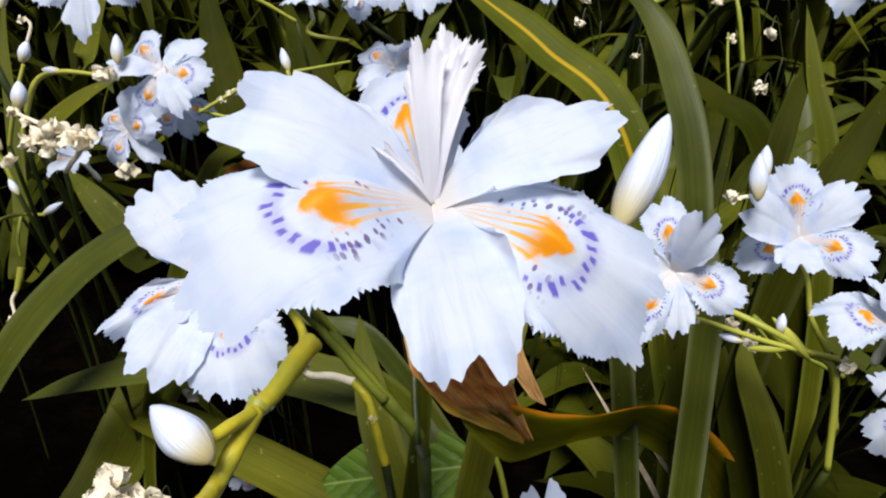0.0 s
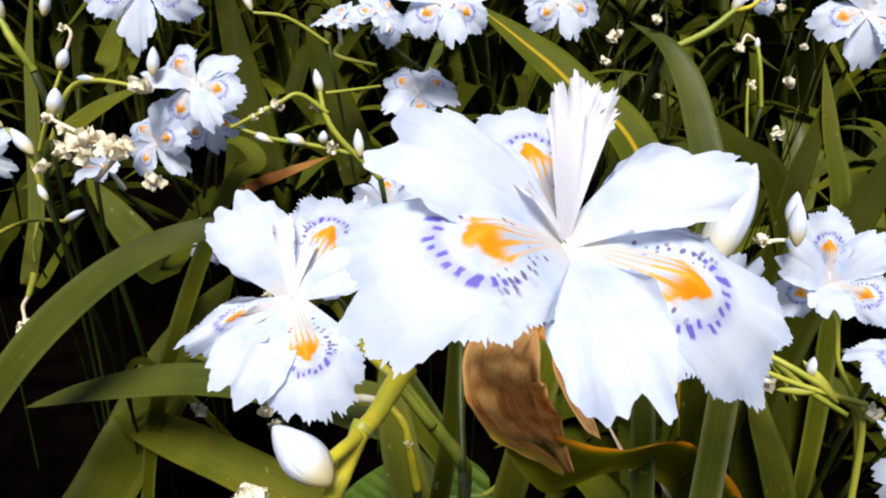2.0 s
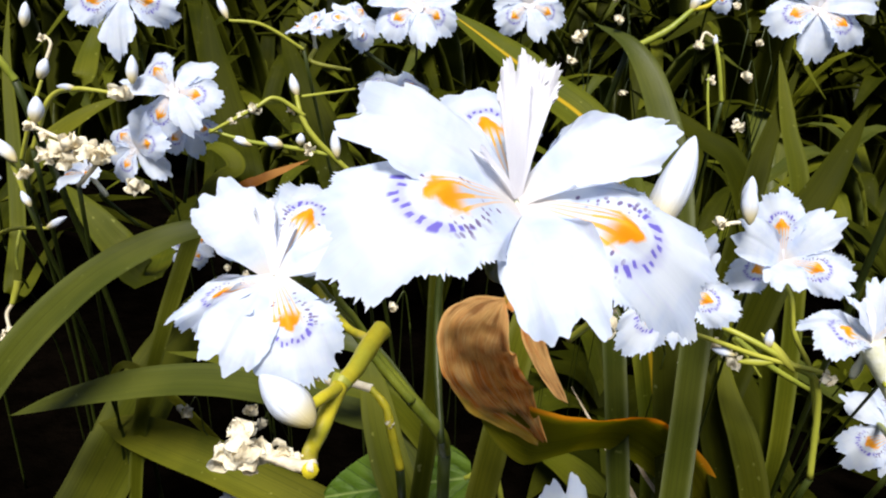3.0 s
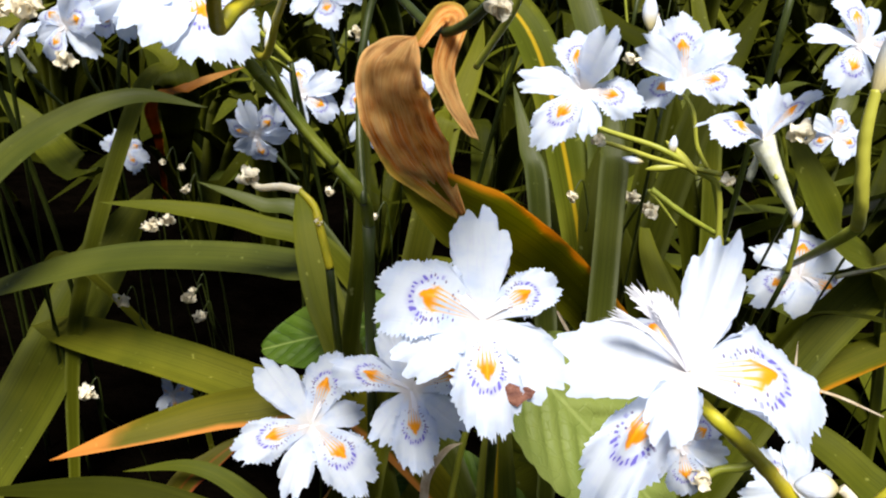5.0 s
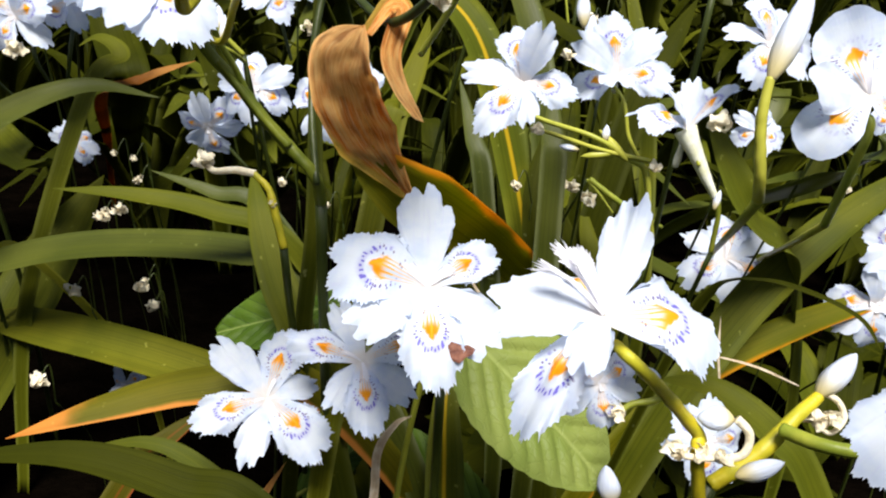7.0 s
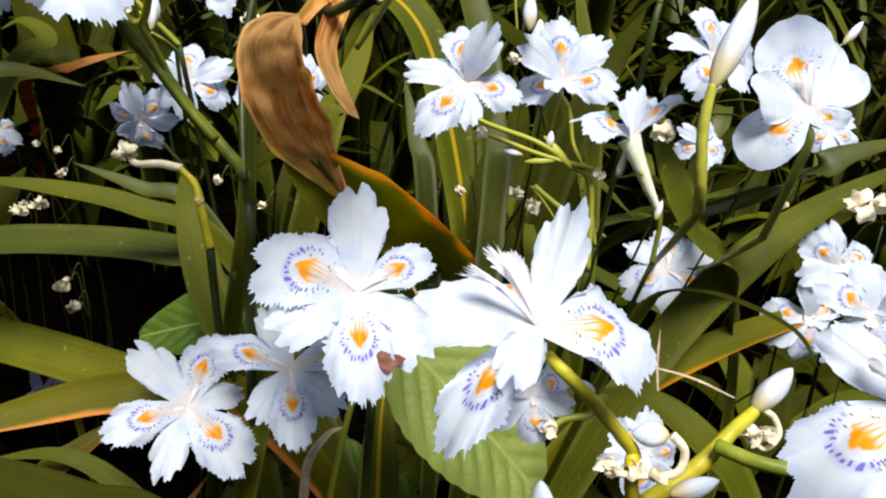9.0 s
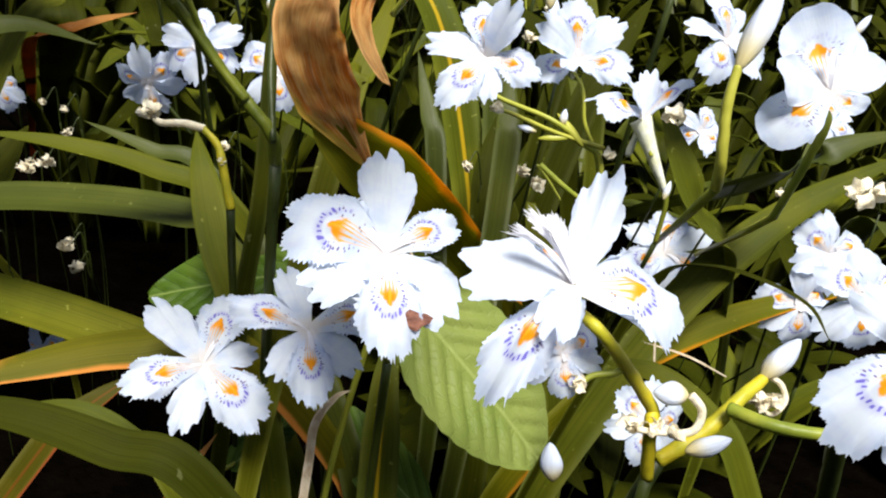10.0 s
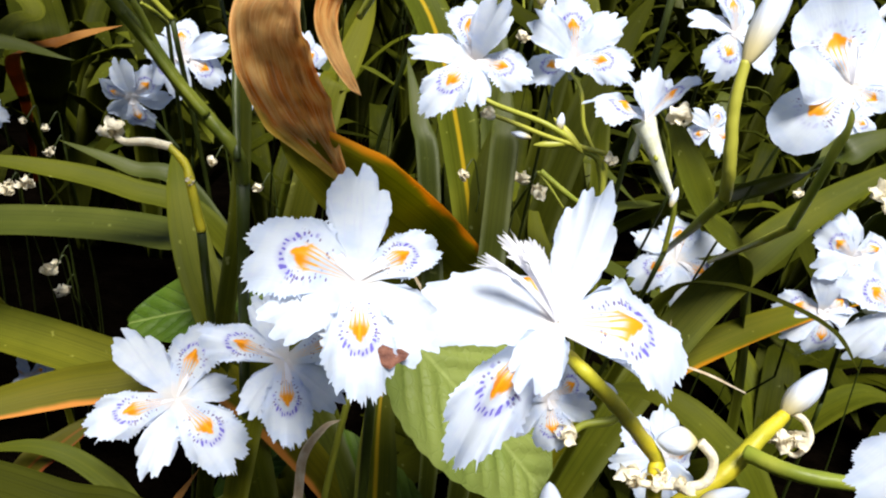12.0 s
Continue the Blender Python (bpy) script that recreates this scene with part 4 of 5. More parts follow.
bud(top, (0.1050, 0.0538, 0.2773), (0.0962, 0.0554, 0.2763), 0.0070)
shoot(top, [(0.1057, 0.0537, 0.2774), (0.1089, 0.0517, 0.2741), (0.1070, 0.0502, 0.2690), (0.0986, 0.0516, 0.2672), (0.0906, 0.0533, 0.2670)], 0.00114, WITHERED)
withered(top, (0.0912, 0.0533, 0.2674), 0.0067, 14)
withered(top, (0.0972, 0.0518, 0.2671), 0.0062, 15)
withered(top, (0.1025, 0.0507, 0.2675), 0.0054, 16)
bud(top, (0.1074, 0.0503, 0.2624), (0.1189, 0.0496, 0.2675), 0.0056)
bud(top, (0.1046, 0.1035, 0.2062), (0.1023, 0.1090, 0.2186), 0.0088)
top = stalk('white fringed iris flower with orange crests behind spent ones', [(0.1410, 0.1190, 0.2236), (0.1500, 0.1347, 0.2080), (0.1802, 0.1745, 0.1480)], 0.001, STEM_SHADED)
flower(top, 0.1386, 0.1097, 0.2291, -53.4, -33.9, 142.6, 0.0167)
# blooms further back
top = stalk('white fringed iris flower with orange crests seen between leaves', [(-0.0574, 0.4250, 0.2828), (-0.0580, 0.4473, 0.2644), (-0.0650, 0.4968, 0.2044)], 0.001, STEM_SHADED)
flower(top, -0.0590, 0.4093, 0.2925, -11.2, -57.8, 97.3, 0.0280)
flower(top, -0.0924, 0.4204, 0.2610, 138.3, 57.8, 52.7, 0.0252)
shoot(top, [(-0.0948, 0.4355, 0.2676), (-0.0859, 0.4272, 0.2534), (-0.0627, 0.4238, 0.2285)], 0.00175, STEM_SHADED)
top = stalk('white fringed iris flower with orange crests seen between leaves', [(-0.0063, 0.4762, 0.2672), (-0.0036, 0.5003, 0.2491), (-0.0054, 0.5502, 0.1891)], 0.001, STEM_SHADED)
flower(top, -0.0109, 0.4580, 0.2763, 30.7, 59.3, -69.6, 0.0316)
top = stalk('white fringed iris flower with orange crests', [(0.0114, 0.4089, 0.2908), (0.0121, 0.4294, 0.2736), (0.0124, 0.4794, 0.2136)], 0.001, STEM_SHADED)
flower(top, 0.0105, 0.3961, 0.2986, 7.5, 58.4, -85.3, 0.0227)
top = stalk('pale blue iris flower in the shade of leaves', [(-0.1987, 0.4558, 0.2307), (-0.2072, 0.4726, 0.2150), (-0.2255, 0.5192, 0.1550)], 0.001, STEM_SHADED)
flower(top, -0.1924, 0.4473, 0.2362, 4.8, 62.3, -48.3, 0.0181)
top = stalk('white fringed iris flower with orange crests', [(-0.1475, 0.2987, 0.4130), (-0.1823, 0.3633, 0.4074), (-0.2095, 0.4281, 0.3870), (-0.2125, 0.4445, 0.3561)], 0.001, STEM_SHADED)
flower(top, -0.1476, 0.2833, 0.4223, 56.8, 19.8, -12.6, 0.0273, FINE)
top = stalk('white fringed iris flower with orange crests', [(-0.1688, 0.3945, 0.3517), (-0.1731, 0.4167, 0.3320), (-0.1917, 0.4632, 0.2720)], 0.001, STEM_SHADED)
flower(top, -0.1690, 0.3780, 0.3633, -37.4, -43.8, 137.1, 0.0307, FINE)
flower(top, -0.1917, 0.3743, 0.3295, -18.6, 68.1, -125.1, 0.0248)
shoot(top, [(-0.1877, 0.3891, 0.3237), (-0.1860, 0.3821, 0.3040), (-0.1800, 0.3916, 0.2828)], 0.00155, STEM_SHADED)
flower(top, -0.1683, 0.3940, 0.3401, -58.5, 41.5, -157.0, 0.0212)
shoot(top, [(-0.1685, 0.4069, 0.3346), (-0.1702, 0.3969, 0.3123), (-0.1749, 0.3979, 0.2888)], 0.00159, STEM_SHADED)
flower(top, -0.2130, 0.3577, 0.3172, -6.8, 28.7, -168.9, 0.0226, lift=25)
shoot(top, [(-0.2064, 0.3608, 0.3042), (-0.2113, 0.3682, 0.2984), (-0.1978, 0.3814, 0.2768)], 0.00152, STEM_SHADED)
top = stalk('white fringed iris flower with orange crests', [(-0.2731, 0.3542, 0.3170), (-0.2801, 0.3730, 0.3011), (-0.3086, 0.4141, 0.2411)], 0.001, STEM_SHADED)
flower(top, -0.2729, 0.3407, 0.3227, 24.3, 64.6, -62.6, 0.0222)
top = stalk('white fringed iris flower with orange crests', [(-0.0354, 0.4654, 0.4051), (-0.0364, 0.4897, 0.3857), (-0.0406, 0.5395, 0.3257)], 0.001, STEM_SHADED)
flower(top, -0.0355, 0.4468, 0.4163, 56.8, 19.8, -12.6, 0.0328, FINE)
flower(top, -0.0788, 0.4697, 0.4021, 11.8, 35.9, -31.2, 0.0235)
shoot(top, [(-0.0847, 0.4770, 0.3898), (-0.0660, 0.4747, 0.3786), (-0.0494, 0.4745, 0.3689)], 0.00175, STEM_SHADED)
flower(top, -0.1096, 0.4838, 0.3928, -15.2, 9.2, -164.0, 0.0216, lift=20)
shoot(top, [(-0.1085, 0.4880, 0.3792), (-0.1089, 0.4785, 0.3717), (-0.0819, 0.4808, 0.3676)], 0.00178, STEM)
top = stalk('white fringed iris flower with orange crests', [(0.0454, 0.5703, 0.4078), (0.0460, 0.5944, 0.3894), (0.0491, 0.6443, 0.3294)], 0.001, STEM_SHADED)
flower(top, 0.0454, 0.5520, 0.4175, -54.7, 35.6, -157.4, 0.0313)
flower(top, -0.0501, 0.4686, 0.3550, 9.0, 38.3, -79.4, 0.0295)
shoot(top, [(-0.0493, 0.4808, 0.3399), (-0.0478, 0.4741, 0.3332), (-0.0393, 0.4700, 0.3059)], 0.00182, STEM_SHADED)
top = stalk('white fringed iris flower with orange crests', [(0.2277, 0.4905, 0.4223), (0.2323, 0.5157, 0.4028), (0.2514, 0.5619, 0.3428)], 0.001, STEM_SHADED)
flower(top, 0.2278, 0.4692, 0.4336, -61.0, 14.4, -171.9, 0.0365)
top = stalk('white fringed iris flower with orange crests', [(0.1748, 0.5193, 0.4350), (0.1782, 0.5378, 0.4185), (0.1923, 0.5857, 0.3585)], 0.001, STEM_SHADED)
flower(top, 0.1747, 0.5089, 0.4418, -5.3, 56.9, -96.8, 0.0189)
top = stalk('white fringed iris flower with orange crests', [(0.2881, 0.3718, 0.2923), (0.2966, 0.3891, 0.2760), (0.3240, 0.4309, 0.2160)], 0.001, STEM_SHADED)
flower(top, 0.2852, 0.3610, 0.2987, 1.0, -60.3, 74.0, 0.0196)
top = stalk('white fringed iris flower with orange crests', [(0.3499, 0.3297, 0.3169), (0.3598, 0.3461, 0.3006), (0.3931, 0.3834, 0.2406)], 0.001, STEM_SHADED)
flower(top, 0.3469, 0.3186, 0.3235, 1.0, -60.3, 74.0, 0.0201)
top = stalk('small pale iris flower deep among the leaves', [(-0.1398, 0.3725, 0.0804), (-0.1423, 0.3903, 0.0660), (-0.1589, 0.4375, 0.0060)], 0.001, STEM_SHADED)
flower(top, -0.1421, 0.3629, 0.0840, 42.0, 62.9, -57.9, 0.0159)
# side stalks with buds and spent flowers
top = stalk('yellow-green iris stalk with buds and pods', [(-0.1007, 0.3904, 0.3642), (-0.0958, 0.3852, 0.3518), (-0.0852, 0.3833, 0.3382), (-0.0626, 0.3890, 0.3161)], 0.00201)
bud(top, (-0.1000, 0.3902, 0.3636), (-0.1048, 0.3954, 0.3760), 0.0060)
withered(top, (-0.1023, 0.3868, 0.3558), 0.0060, 17)
bud(top, (-0.0747, 0.3836, 0.3299), (-0.0782, 0.3901, 0.3452), 0.0067)
shoot(top, [(-0.0947, 0.3860, 0.3534), (-0.1108, 0.3825, 0.3633), (-0.1222, 0.3762, 0.3574), (-0.1464, 0.3697, 0.3431)], 0.00146)
withered(top, (-0.1214, 0.3756, 0.3560), 0.0077, 18)
withered(top, (-0.1282, 0.3743, 0.3533), 0.0065, 19)
withered(top, (-0.1342, 0.3727, 0.3497), 0.0048, 20)
shoot(top, [(-0.0800, 0.3843, 0.3316), (-0.1059, 0.3784, 0.3361), (-0.1242, 0.3720, 0.3391), (-0.1477, 0.3736, 0.3437)], 0.00148)
bud(top, (-0.1224, 0.3712, 0.3371), (-0.1349, 0.3727, 0.3410), 0.0055)
bud(top, (-0.1052, 0.3751, 0.3370), (-0.1172, 0.3765, 0.3407), 0.0072)
bud(top, (-0.0960, 0.3790, 0.3371), (-0.0962, 0.3820, 0.3441), 0.0060)
withered(top, (-0.0908, 0.3782, 0.3351), 0.0073, 21)
shoot(top, [(-0.0973, 0.3904, 0.3639), (-0.0841, 0.3986, 0.3655), (-0.0692, 0.4141, 0.3666)], 0.00102)
top = stalk('yellow-green stalk with a cream bud tip', [(-0.1926, 0.3593, 0.3637), (-0.2159, 0.3592, 0.3643), (-0.2290, 0.3562, 0.3576), (-0.2412, 0.3551, 0.3295)], 0.00171)
bud(top, (-0.2144, 0.3593, 0.3645), (-0.2253, 0.3594, 0.3651), 0.0046)
withered(top, (-0.1908, 0.3587, 0.3622), 0.0117, 22)
bud(top, (-0.1875, 0.3685, 0.3677), (-0.1893, 0.3748, 0.3826), 0.0075)
withered(top, (-0.1847, 0.3555, 0.3110), 0.0129, 23)
top = stalk('green stalk with a large pale bud', [(-0.2452, 0.3348, 0.3948), (-0.2378, 0.3308, 0.3852), (-0.2306, 0.3326, 0.3718)], 0.00226)
bud(top, (-0.2446, 0.3346, 0.3944), (-0.2553, 0.3403, 0.4081), 0.0101)
bud(top, (-0.2309, 0.3469, 0.3967), (-0.2309, 0.3520, 0.4087), 0.0058)
top = stalk('green stalk with buds and a curled spent flower', [(-0.2236, 0.3434, 0.3709), (-0.2275, 0.3362, 0.3541), (-0.2367, 0.3363, 0.3287)], 0.00134)
bud(top, (-0.2249, 0.3436, 0.3713), (-0.2220, 0.3481, 0.3819), 0.0065)
shoot(top, [(-0.2220, 0.3479, 0.3814), (-0.2205, 0.3511, 0.3889), (-0.2239, 0.3527, 0.3926)], 0.00088, WITHERED)
withered(top, (-0.2261, 0.3520, 0.3911), 0.0047, 24)
bud(top, (-0.2227, 0.3313, 0.3510), (-0.2237, 0.3367, 0.3638), 0.0088)
withered(top, (-0.2263, 0.3304, 0.3490), 0.0076, 25)
top = stalk('stalk hung with a heap of shrivelled cream flowers', [(-0.2141, 0.3172, 0.3524), (-0.1994, 0.3153, 0.3474), (-0.1835, 0.3168, 0.3416), (-0.1981, 0.3196, 0.3226)], 0.00142, WITHERED)
withered(top, (-0.2041, 0.3123, 0.3404), 0.0140, 26)
withered(top, (-0.1948, 0.3142, 0.3447), 0.0129, 27)
withered(top, (-0.1860, 0.3133, 0.3422), 0.0146, 28)
withered(top, (-0.1787, 0.3143, 0.3442), 0.0090, 29)
withered(top, (-0.1982, 0.3112, 0.3376), 0.0101, 30)
withered(top, (-0.2108, 0.3158, 0.3489), 0.0062, 31)
withered(top, (-0.2185, 0.3081, 0.3312), 0.0084, 32)
top = stalk('green stalk with slender pale buds', [(-0.2460, 0.3274, 0.3427), (-0.2328, 0.3222, 0.3300), (-0.2271, 0.3209, 0.3094)], 0.00147)
bud(top, (-0.2481, 0.3275, 0.3431), (-0.2597, 0.3287, 0.3462), 0.0064)
bud(top, (-0.2289, 0.3197, 0.3326), (-0.2419, 0.3243, 0.3439), 0.0075)
bud(top, (-0.2216, 0.3142, 0.3108), (-0.2275, 0.3173, 0.3183), 0.0044)
top = stalk('green stalk with a hanging spent flower', [(-0.2749, 0.3735, 0.2436), (-0.2768, 0.3776, 0.2533), (-0.2776, 0.3864, 0.2654)], 0.00126)
shoot(top, [(-0.2741, 0.3707, 0.2370), (-0.2749, 0.3685, 0.2319), (-0.2768, 0.3649, 0.2234)], 0.00251)
shoot(top, [(-0.2768, 0.3649, 0.2234), (-0.2796, 0.3622, 0.2172), (-0.2771, 0.3585, 0.2084)], 0.00126, WITHERED)
withered(top, (-0.2781, 0.3570, 0.2050), 0.0101, 33)
top = stalk('stalk bent over with a shrivelled cream flower', [(-0.0318, 0.2087, 0.2888), (-0.0254, 0.2052, 0.2832), (-0.0226, 0.2018, 0.2758), (-0.0180, 0.1983, 0.2594)], 0.0021, STEM_YELLOW)
shoot(top, [(-0.0313, 0.2086, 0.2886), (-0.0391, 0.2106, 0.2891), (-0.0479, 0.2121, 0.2878), (-0.0520, 0.2138, 0.2896)], 0.0017, WITHERED)
withered(top, (-0.0523, 0.2140, 0.2902), 0.0094, 34)
withered(top, (-0.0229, 0.2008, 0.2779), 0.0036, 35)
top = stalk('thin stalk with curled spent flowers', [(0.1663, 0.2976, 0.2530), (0.1572, 0.3036, 0.2634), (0.1500, 0.3078, 0.2702)], 0.00101)
withered(top, (0.1405, 0.3077, 0.2641), 0.0088, 36)
withered(top, (0.1526, 0.3029, 0.2586), 0.0101, 37)
shoot(top, [(0.1516, 0.3075, 0.2705), (0.1708, 0.2988, 0.2591), (0.1979, 0.2953, 0.2464)], 0.00186)
top = stalk('thin stalk with a curled spent flower', [(0.1610, 0.4582, 0.4102), (0.1647, 0.4520, 0.3953), (0.1708, 0.4490, 0.3709)], 0.00165)
withered(top, (0.1499, 0.4557, 0.4047), 0.0073, 38)
shoot(top, [(0.1512, 0.4564, 0.4062), (0.1540, 0.4594, 0.4132), (0.1610, 0.4582, 0.4102)], 0.00091, WITHERED)
bud(top, (0.1616, 0.4561, 0.4052), (0.1611, 0.4593, 0.4126), 0.0036)
top = stalk('thin stalk with a curled spent flower', [(0.1582, 0.4487, 0.3880), (0.1592, 0.4416, 0.3712), (0.1648, 0.4385, 0.3463)], 0.00110)
withered(top, (0.1605, 0.4471, 0.3841), 0.0058, 39)
top = stalk('thin stem with a tiny spent flower', [(0.0977, 0.4608, 0.4185), (0.1014, 0.4675, 0.4253), (0.1092, 0.4689, 0.4023)], 0.00046, STEM_SHADED)
withered(top, (0.0964, 0.4599, 0.4163), 0.0066, 40)
top = stalk('thin stem with a tiny spent flower', [(0.0957, 0.4665, 0.4318), (0.0994, 0.4732, 0.4388), (0.1071, 0.4747, 0.4161)], 0.00046, STEM_SHADED)
withered(top, (0.0945, 0.4655, 0.4297), 0.0073, 41)
top = stalk('thin stem with a tiny spent flower', [(0.0719, 0.4555, 0.4068), (0.0755, 0.4621, 0.4136), (0.0827, 0.4634, 0.3903)], 0.00046, STEM_SHADED)
withered(top, (0.0707, 0.4546, 0.4047), 0.0095, 42)
top = stalk('thin stem with a tiny spent flower', [(0.0687, 0.4488, 0.3913), (0.0722, 0.4554, 0.3980), (0.0793, 0.4566, 0.3744)], 0.00046, STEM_SHADED)
withered(top, (0.0675, 0.4479, 0.3892), 0.0073, 43)
top = stalk('thin stem with a tiny spent flower', [(0.1839, 0.4503, 0.3908), (0.1883, 0.4569, 0.3975), (0.1981, 0.4581, 0.3738)], 0.00046, STEM_SHADED)
withered(top, (0.1827, 0.4494, 0.3887), 0.0088, 44)
top = stalk('thin stem with a tiny spent flower', [(0.1819, 0.4369, 0.3592), (0.1863, 0.4433, 0.3656), (0.1960, 0.4442, 0.3412)], 0.00046, STEM_SHADED)
withered(top, (0.1807, 0.4359, 0.3571), 0.0080, 45)
top = stalk('thin stem with a tiny spent flower', [(0.1916, 0.4594, 0.4118), (0.1961, 0.4661, 0.4186), (0.2060, 0.4674, 0.3955)], 0.00046, STEM_SHADED)
withered(top, (0.1904, 0.4585, 0.4097), 0.0058, 46)
top = stalk('thin stem with a tiny spent flower', [(0.1745, 0.4678, 0.4321), (0.1788, 0.4745, 0.4391), (0.1884, 0.4761, 0.4164)], 0.00046, STEM_SHADED)
withered(top, (0.1733, 0.4668, 0.4300), 0.0058, 47)
top = stalk('thin stem with a tiny spent flower', [(0.1038, 0.4422, 0.3745), (0.1075, 0.4487, 0.3810), (0.1155, 0.4497, 0.3570)], 0.00046, STEM_SHADED)
withered(top, (0.1026, 0.4413, 0.3724), 0.0051, 48)
top = stalk('thin stem with a tiny spent flower', [(-0.1322, 0.3956, 0.2288), (-0.1282, 0.4008, 0.2355), (-0.1262, 0.4031, 0.2127)], 0.00055, STEM_SHADED)
withered(top, (-0.1342, 0.3949, 0.2258), 0.0073, 49)
top = stalk('thin stem with a tiny spent flower', [(-0.1362, 0.4013, 0.2420), (-0.1321, 0.4066, 0.2487), (-0.1302, 0.4090, 0.2263)], 0.00055, STEM_SHADED)
withered(top, (-0.1381, 0.4007, 0.2389), 0.0051, 50)
top = stalk('thin stem with a tiny spent flower', [(-0.1496, 0.4050, 0.2434), (-0.1456, 0.4103, 0.2502), (-0.1440, 0.4128, 0.2278)], 0.00055, STEM_SHADED)
withered(top, (-0.1515, 0.4043, 0.2404), 0.0051, 51)
top = stalk('thin stem with a tiny spent flower', [(-0.1440, 0.3564, 0.2157), (-0.1405, 0.3614, 0.2215), (-0.1395, 0.3642, 0.1997)], 0.00051, STEM_SHADED)
withered(top, (-0.1457, 0.3557, 0.2129), 0.0101, 52)
top = stalk('thin stem with a tiny spent flower', [(-0.1341, 0.3560, 0.2210), (-0.1306, 0.3611, 0.2268), (-0.1293, 0.3639, 0.2051)], 0.00051, STEM_SHADED)
withered(top, (-0.1359, 0.3554, 0.2182), 0.0081, 53)
top = stalk('thin stem with a tiny spent flower', [(-0.1187, 0.3631, 0.1495), (-0.1146, 0.3681, 0.1555), (-0.1123, 0.3696, 0.1310)], 0.00055, STEM_SHADED)
withered(top, (-0.1207, 0.3625, 0.1465), 0.0095, 54)
top = stalk('thin stem with a tiny spent flower', [(-0.0342, 0.3763, 0.2386), (-0.0294, 0.3813, 0.2453), (-0.0251, 0.3832, 0.2228)], 0.00055, STEM_SHADED)
withered(top, (-0.0361, 0.3756, 0.2356), 0.0073, 55)
top = stalk('thin stem with a tiny spent flower', [(-0.0031, 0.3316, 0.2379), (0.0016, 0.3365, 0.2440), (0.0061, 0.3387, 0.2227)], 0.00051, STEM_SHADED)
withered(top, (-0.0048, 0.3310, 0.2351), 0.0061, 56)
top = stalk('thin stem with a tiny spent flower', [(0.1094, 0.3148, 0.2635), (0.1149, 0.3195, 0.2698), (0.1223, 0.3213, 0.2491)], 0.00051, STEM_SHADED)
withered(top, (0.1076, 0.3142, 0.2607), 0.0081, 57)
top = stalk('thin stem with a tiny spent flower', [(0.1292, 0.3075, 0.2563), (0.1349, 0.3122, 0.2625), (0.1428, 0.3138, 0.2417)], 0.00051, STEM_SHADED)
withered(top, (0.1274, 0.3069, 0.2535), 0.0067, 58)
top = stalk('thin stem with a tiny spent flower', [(-0.1633, 0.3491, 0.1649), (-0.1594, 0.3550, 0.1700), (-0.1564, 0.3551, 0.1441)], 0.00055, STEM_SHADED)
withered(top, (-0.1652, 0.3478, 0.1620), 0.0095, 59)
top = stalk('thin stem with a tiny spent flower', [(-0.1201, 0.3511, 0.1681), (-0.1158, 0.3570, 0.1733), (-0.1118, 0.3572, 0.1474)], 0.00055, STEM_SHADED)
withered(top, (-0.1219, 0.3498, 0.1653), 0.0095, 60)
top = stalk('thin stem with a tiny spent flower', [(-0.1633, 0.2878, 0.1364), (-0.1597, 0.2929, 0.1406), (-0.1592, 0.2938, 0.1150)], 0.00051, STEM_SHADED)
withered(top, (-0.1652, 0.2868, 0.1337), 0.0121, 61)
top = stalk('thin stem with a tiny spent flower', [(-0.1289, 0.3873, 0.1583), (-0.1246, 0.3924, 0.1647), (-0.1222, 0.3937, 0.1398)], 0.00058, STEM_SHADED)
withered(top, (-0.1309, 0.3866, 0.1551), 0.0053, 62)
top = stalk('thin stem with a tiny spent flower', [(0.2985, 0.2781, 0.2838), (0.3057, 0.2825, 0.2902), (0.3178, 0.2834, 0.2701)], 0.00051, STEM_SHADED)
withered(top, (0.2968, 0.2775, 0.2810), 0.0074, 63)
top = stalk('thin stem with a tiny spent flower', [(0.2494, 0.1700, 0.3116), (0.2556, 0.1739, 0.3160), (0.2675, 0.1768, 0.3012)], 0.00036, STEM_SHADED)
withered(top, (0.2481, 0.1696, 0.3097), 0.0143, 64)
top = stalk('green stalk with a slender white bud', [(0.1707, 0.2639, 0.4045), (0.1712, 0.2602, 0.3951), (0.1801, 0.2612, 0.3803)], 0.00203)
bud(top, (0.1700, 0.2632, 0.4026), (0.1734, 0.2714, 0.4240), 0.0086)
withered(top, (0.1770, 0.2602, 0.3960), 0.0066, 65)
top = stalk('green stalk with a small white bud', [(0.1305, 0.2841, 0.3495), (0.1303, 0.2807, 0.3413), (0.1382, 0.2802, 0.3226)], 0.00102)
bud(top, (0.1299, 0.2838, 0.3487), (0.1311, 0.2901, 0.3636), 0.0076)
shoot(top, [(0.1180, 0.2809, 0.3424), (0.1274, 0.2817, 0.3438), (0.1368, 0.2849, 0.3425)], 0.00089, WITHERED)
withered(top, (0.1188, 0.2808, 0.3420), 0.0071, 66)
top = stalk('green stalk with buds of the back row', [(0.1444, 0.4649, 0.4265), (0.1278, 0.4585, 0.4120), (0.1056, 0.4597, 0.3981)], 0.00257)
bud(top, (0.1438, 0.4645, 0.4254), (0.1507, 0.4710, 0.4406), 0.0080)
shoot(top, [(0.1444, 0.4649, 0.4265), (0.1549, 0.4665, 0.4299), (0.1654, 0.4710, 0.4400)], 0.00164, STEM_YELLOW)
top = stalk('thin green stalk with a pale bud', [(-0.1460, 0.4130, 0.4015), (-0.1274, 0.4199, 0.3996), (-0.1045, 0.4292, 0.3858)], 0.00138)
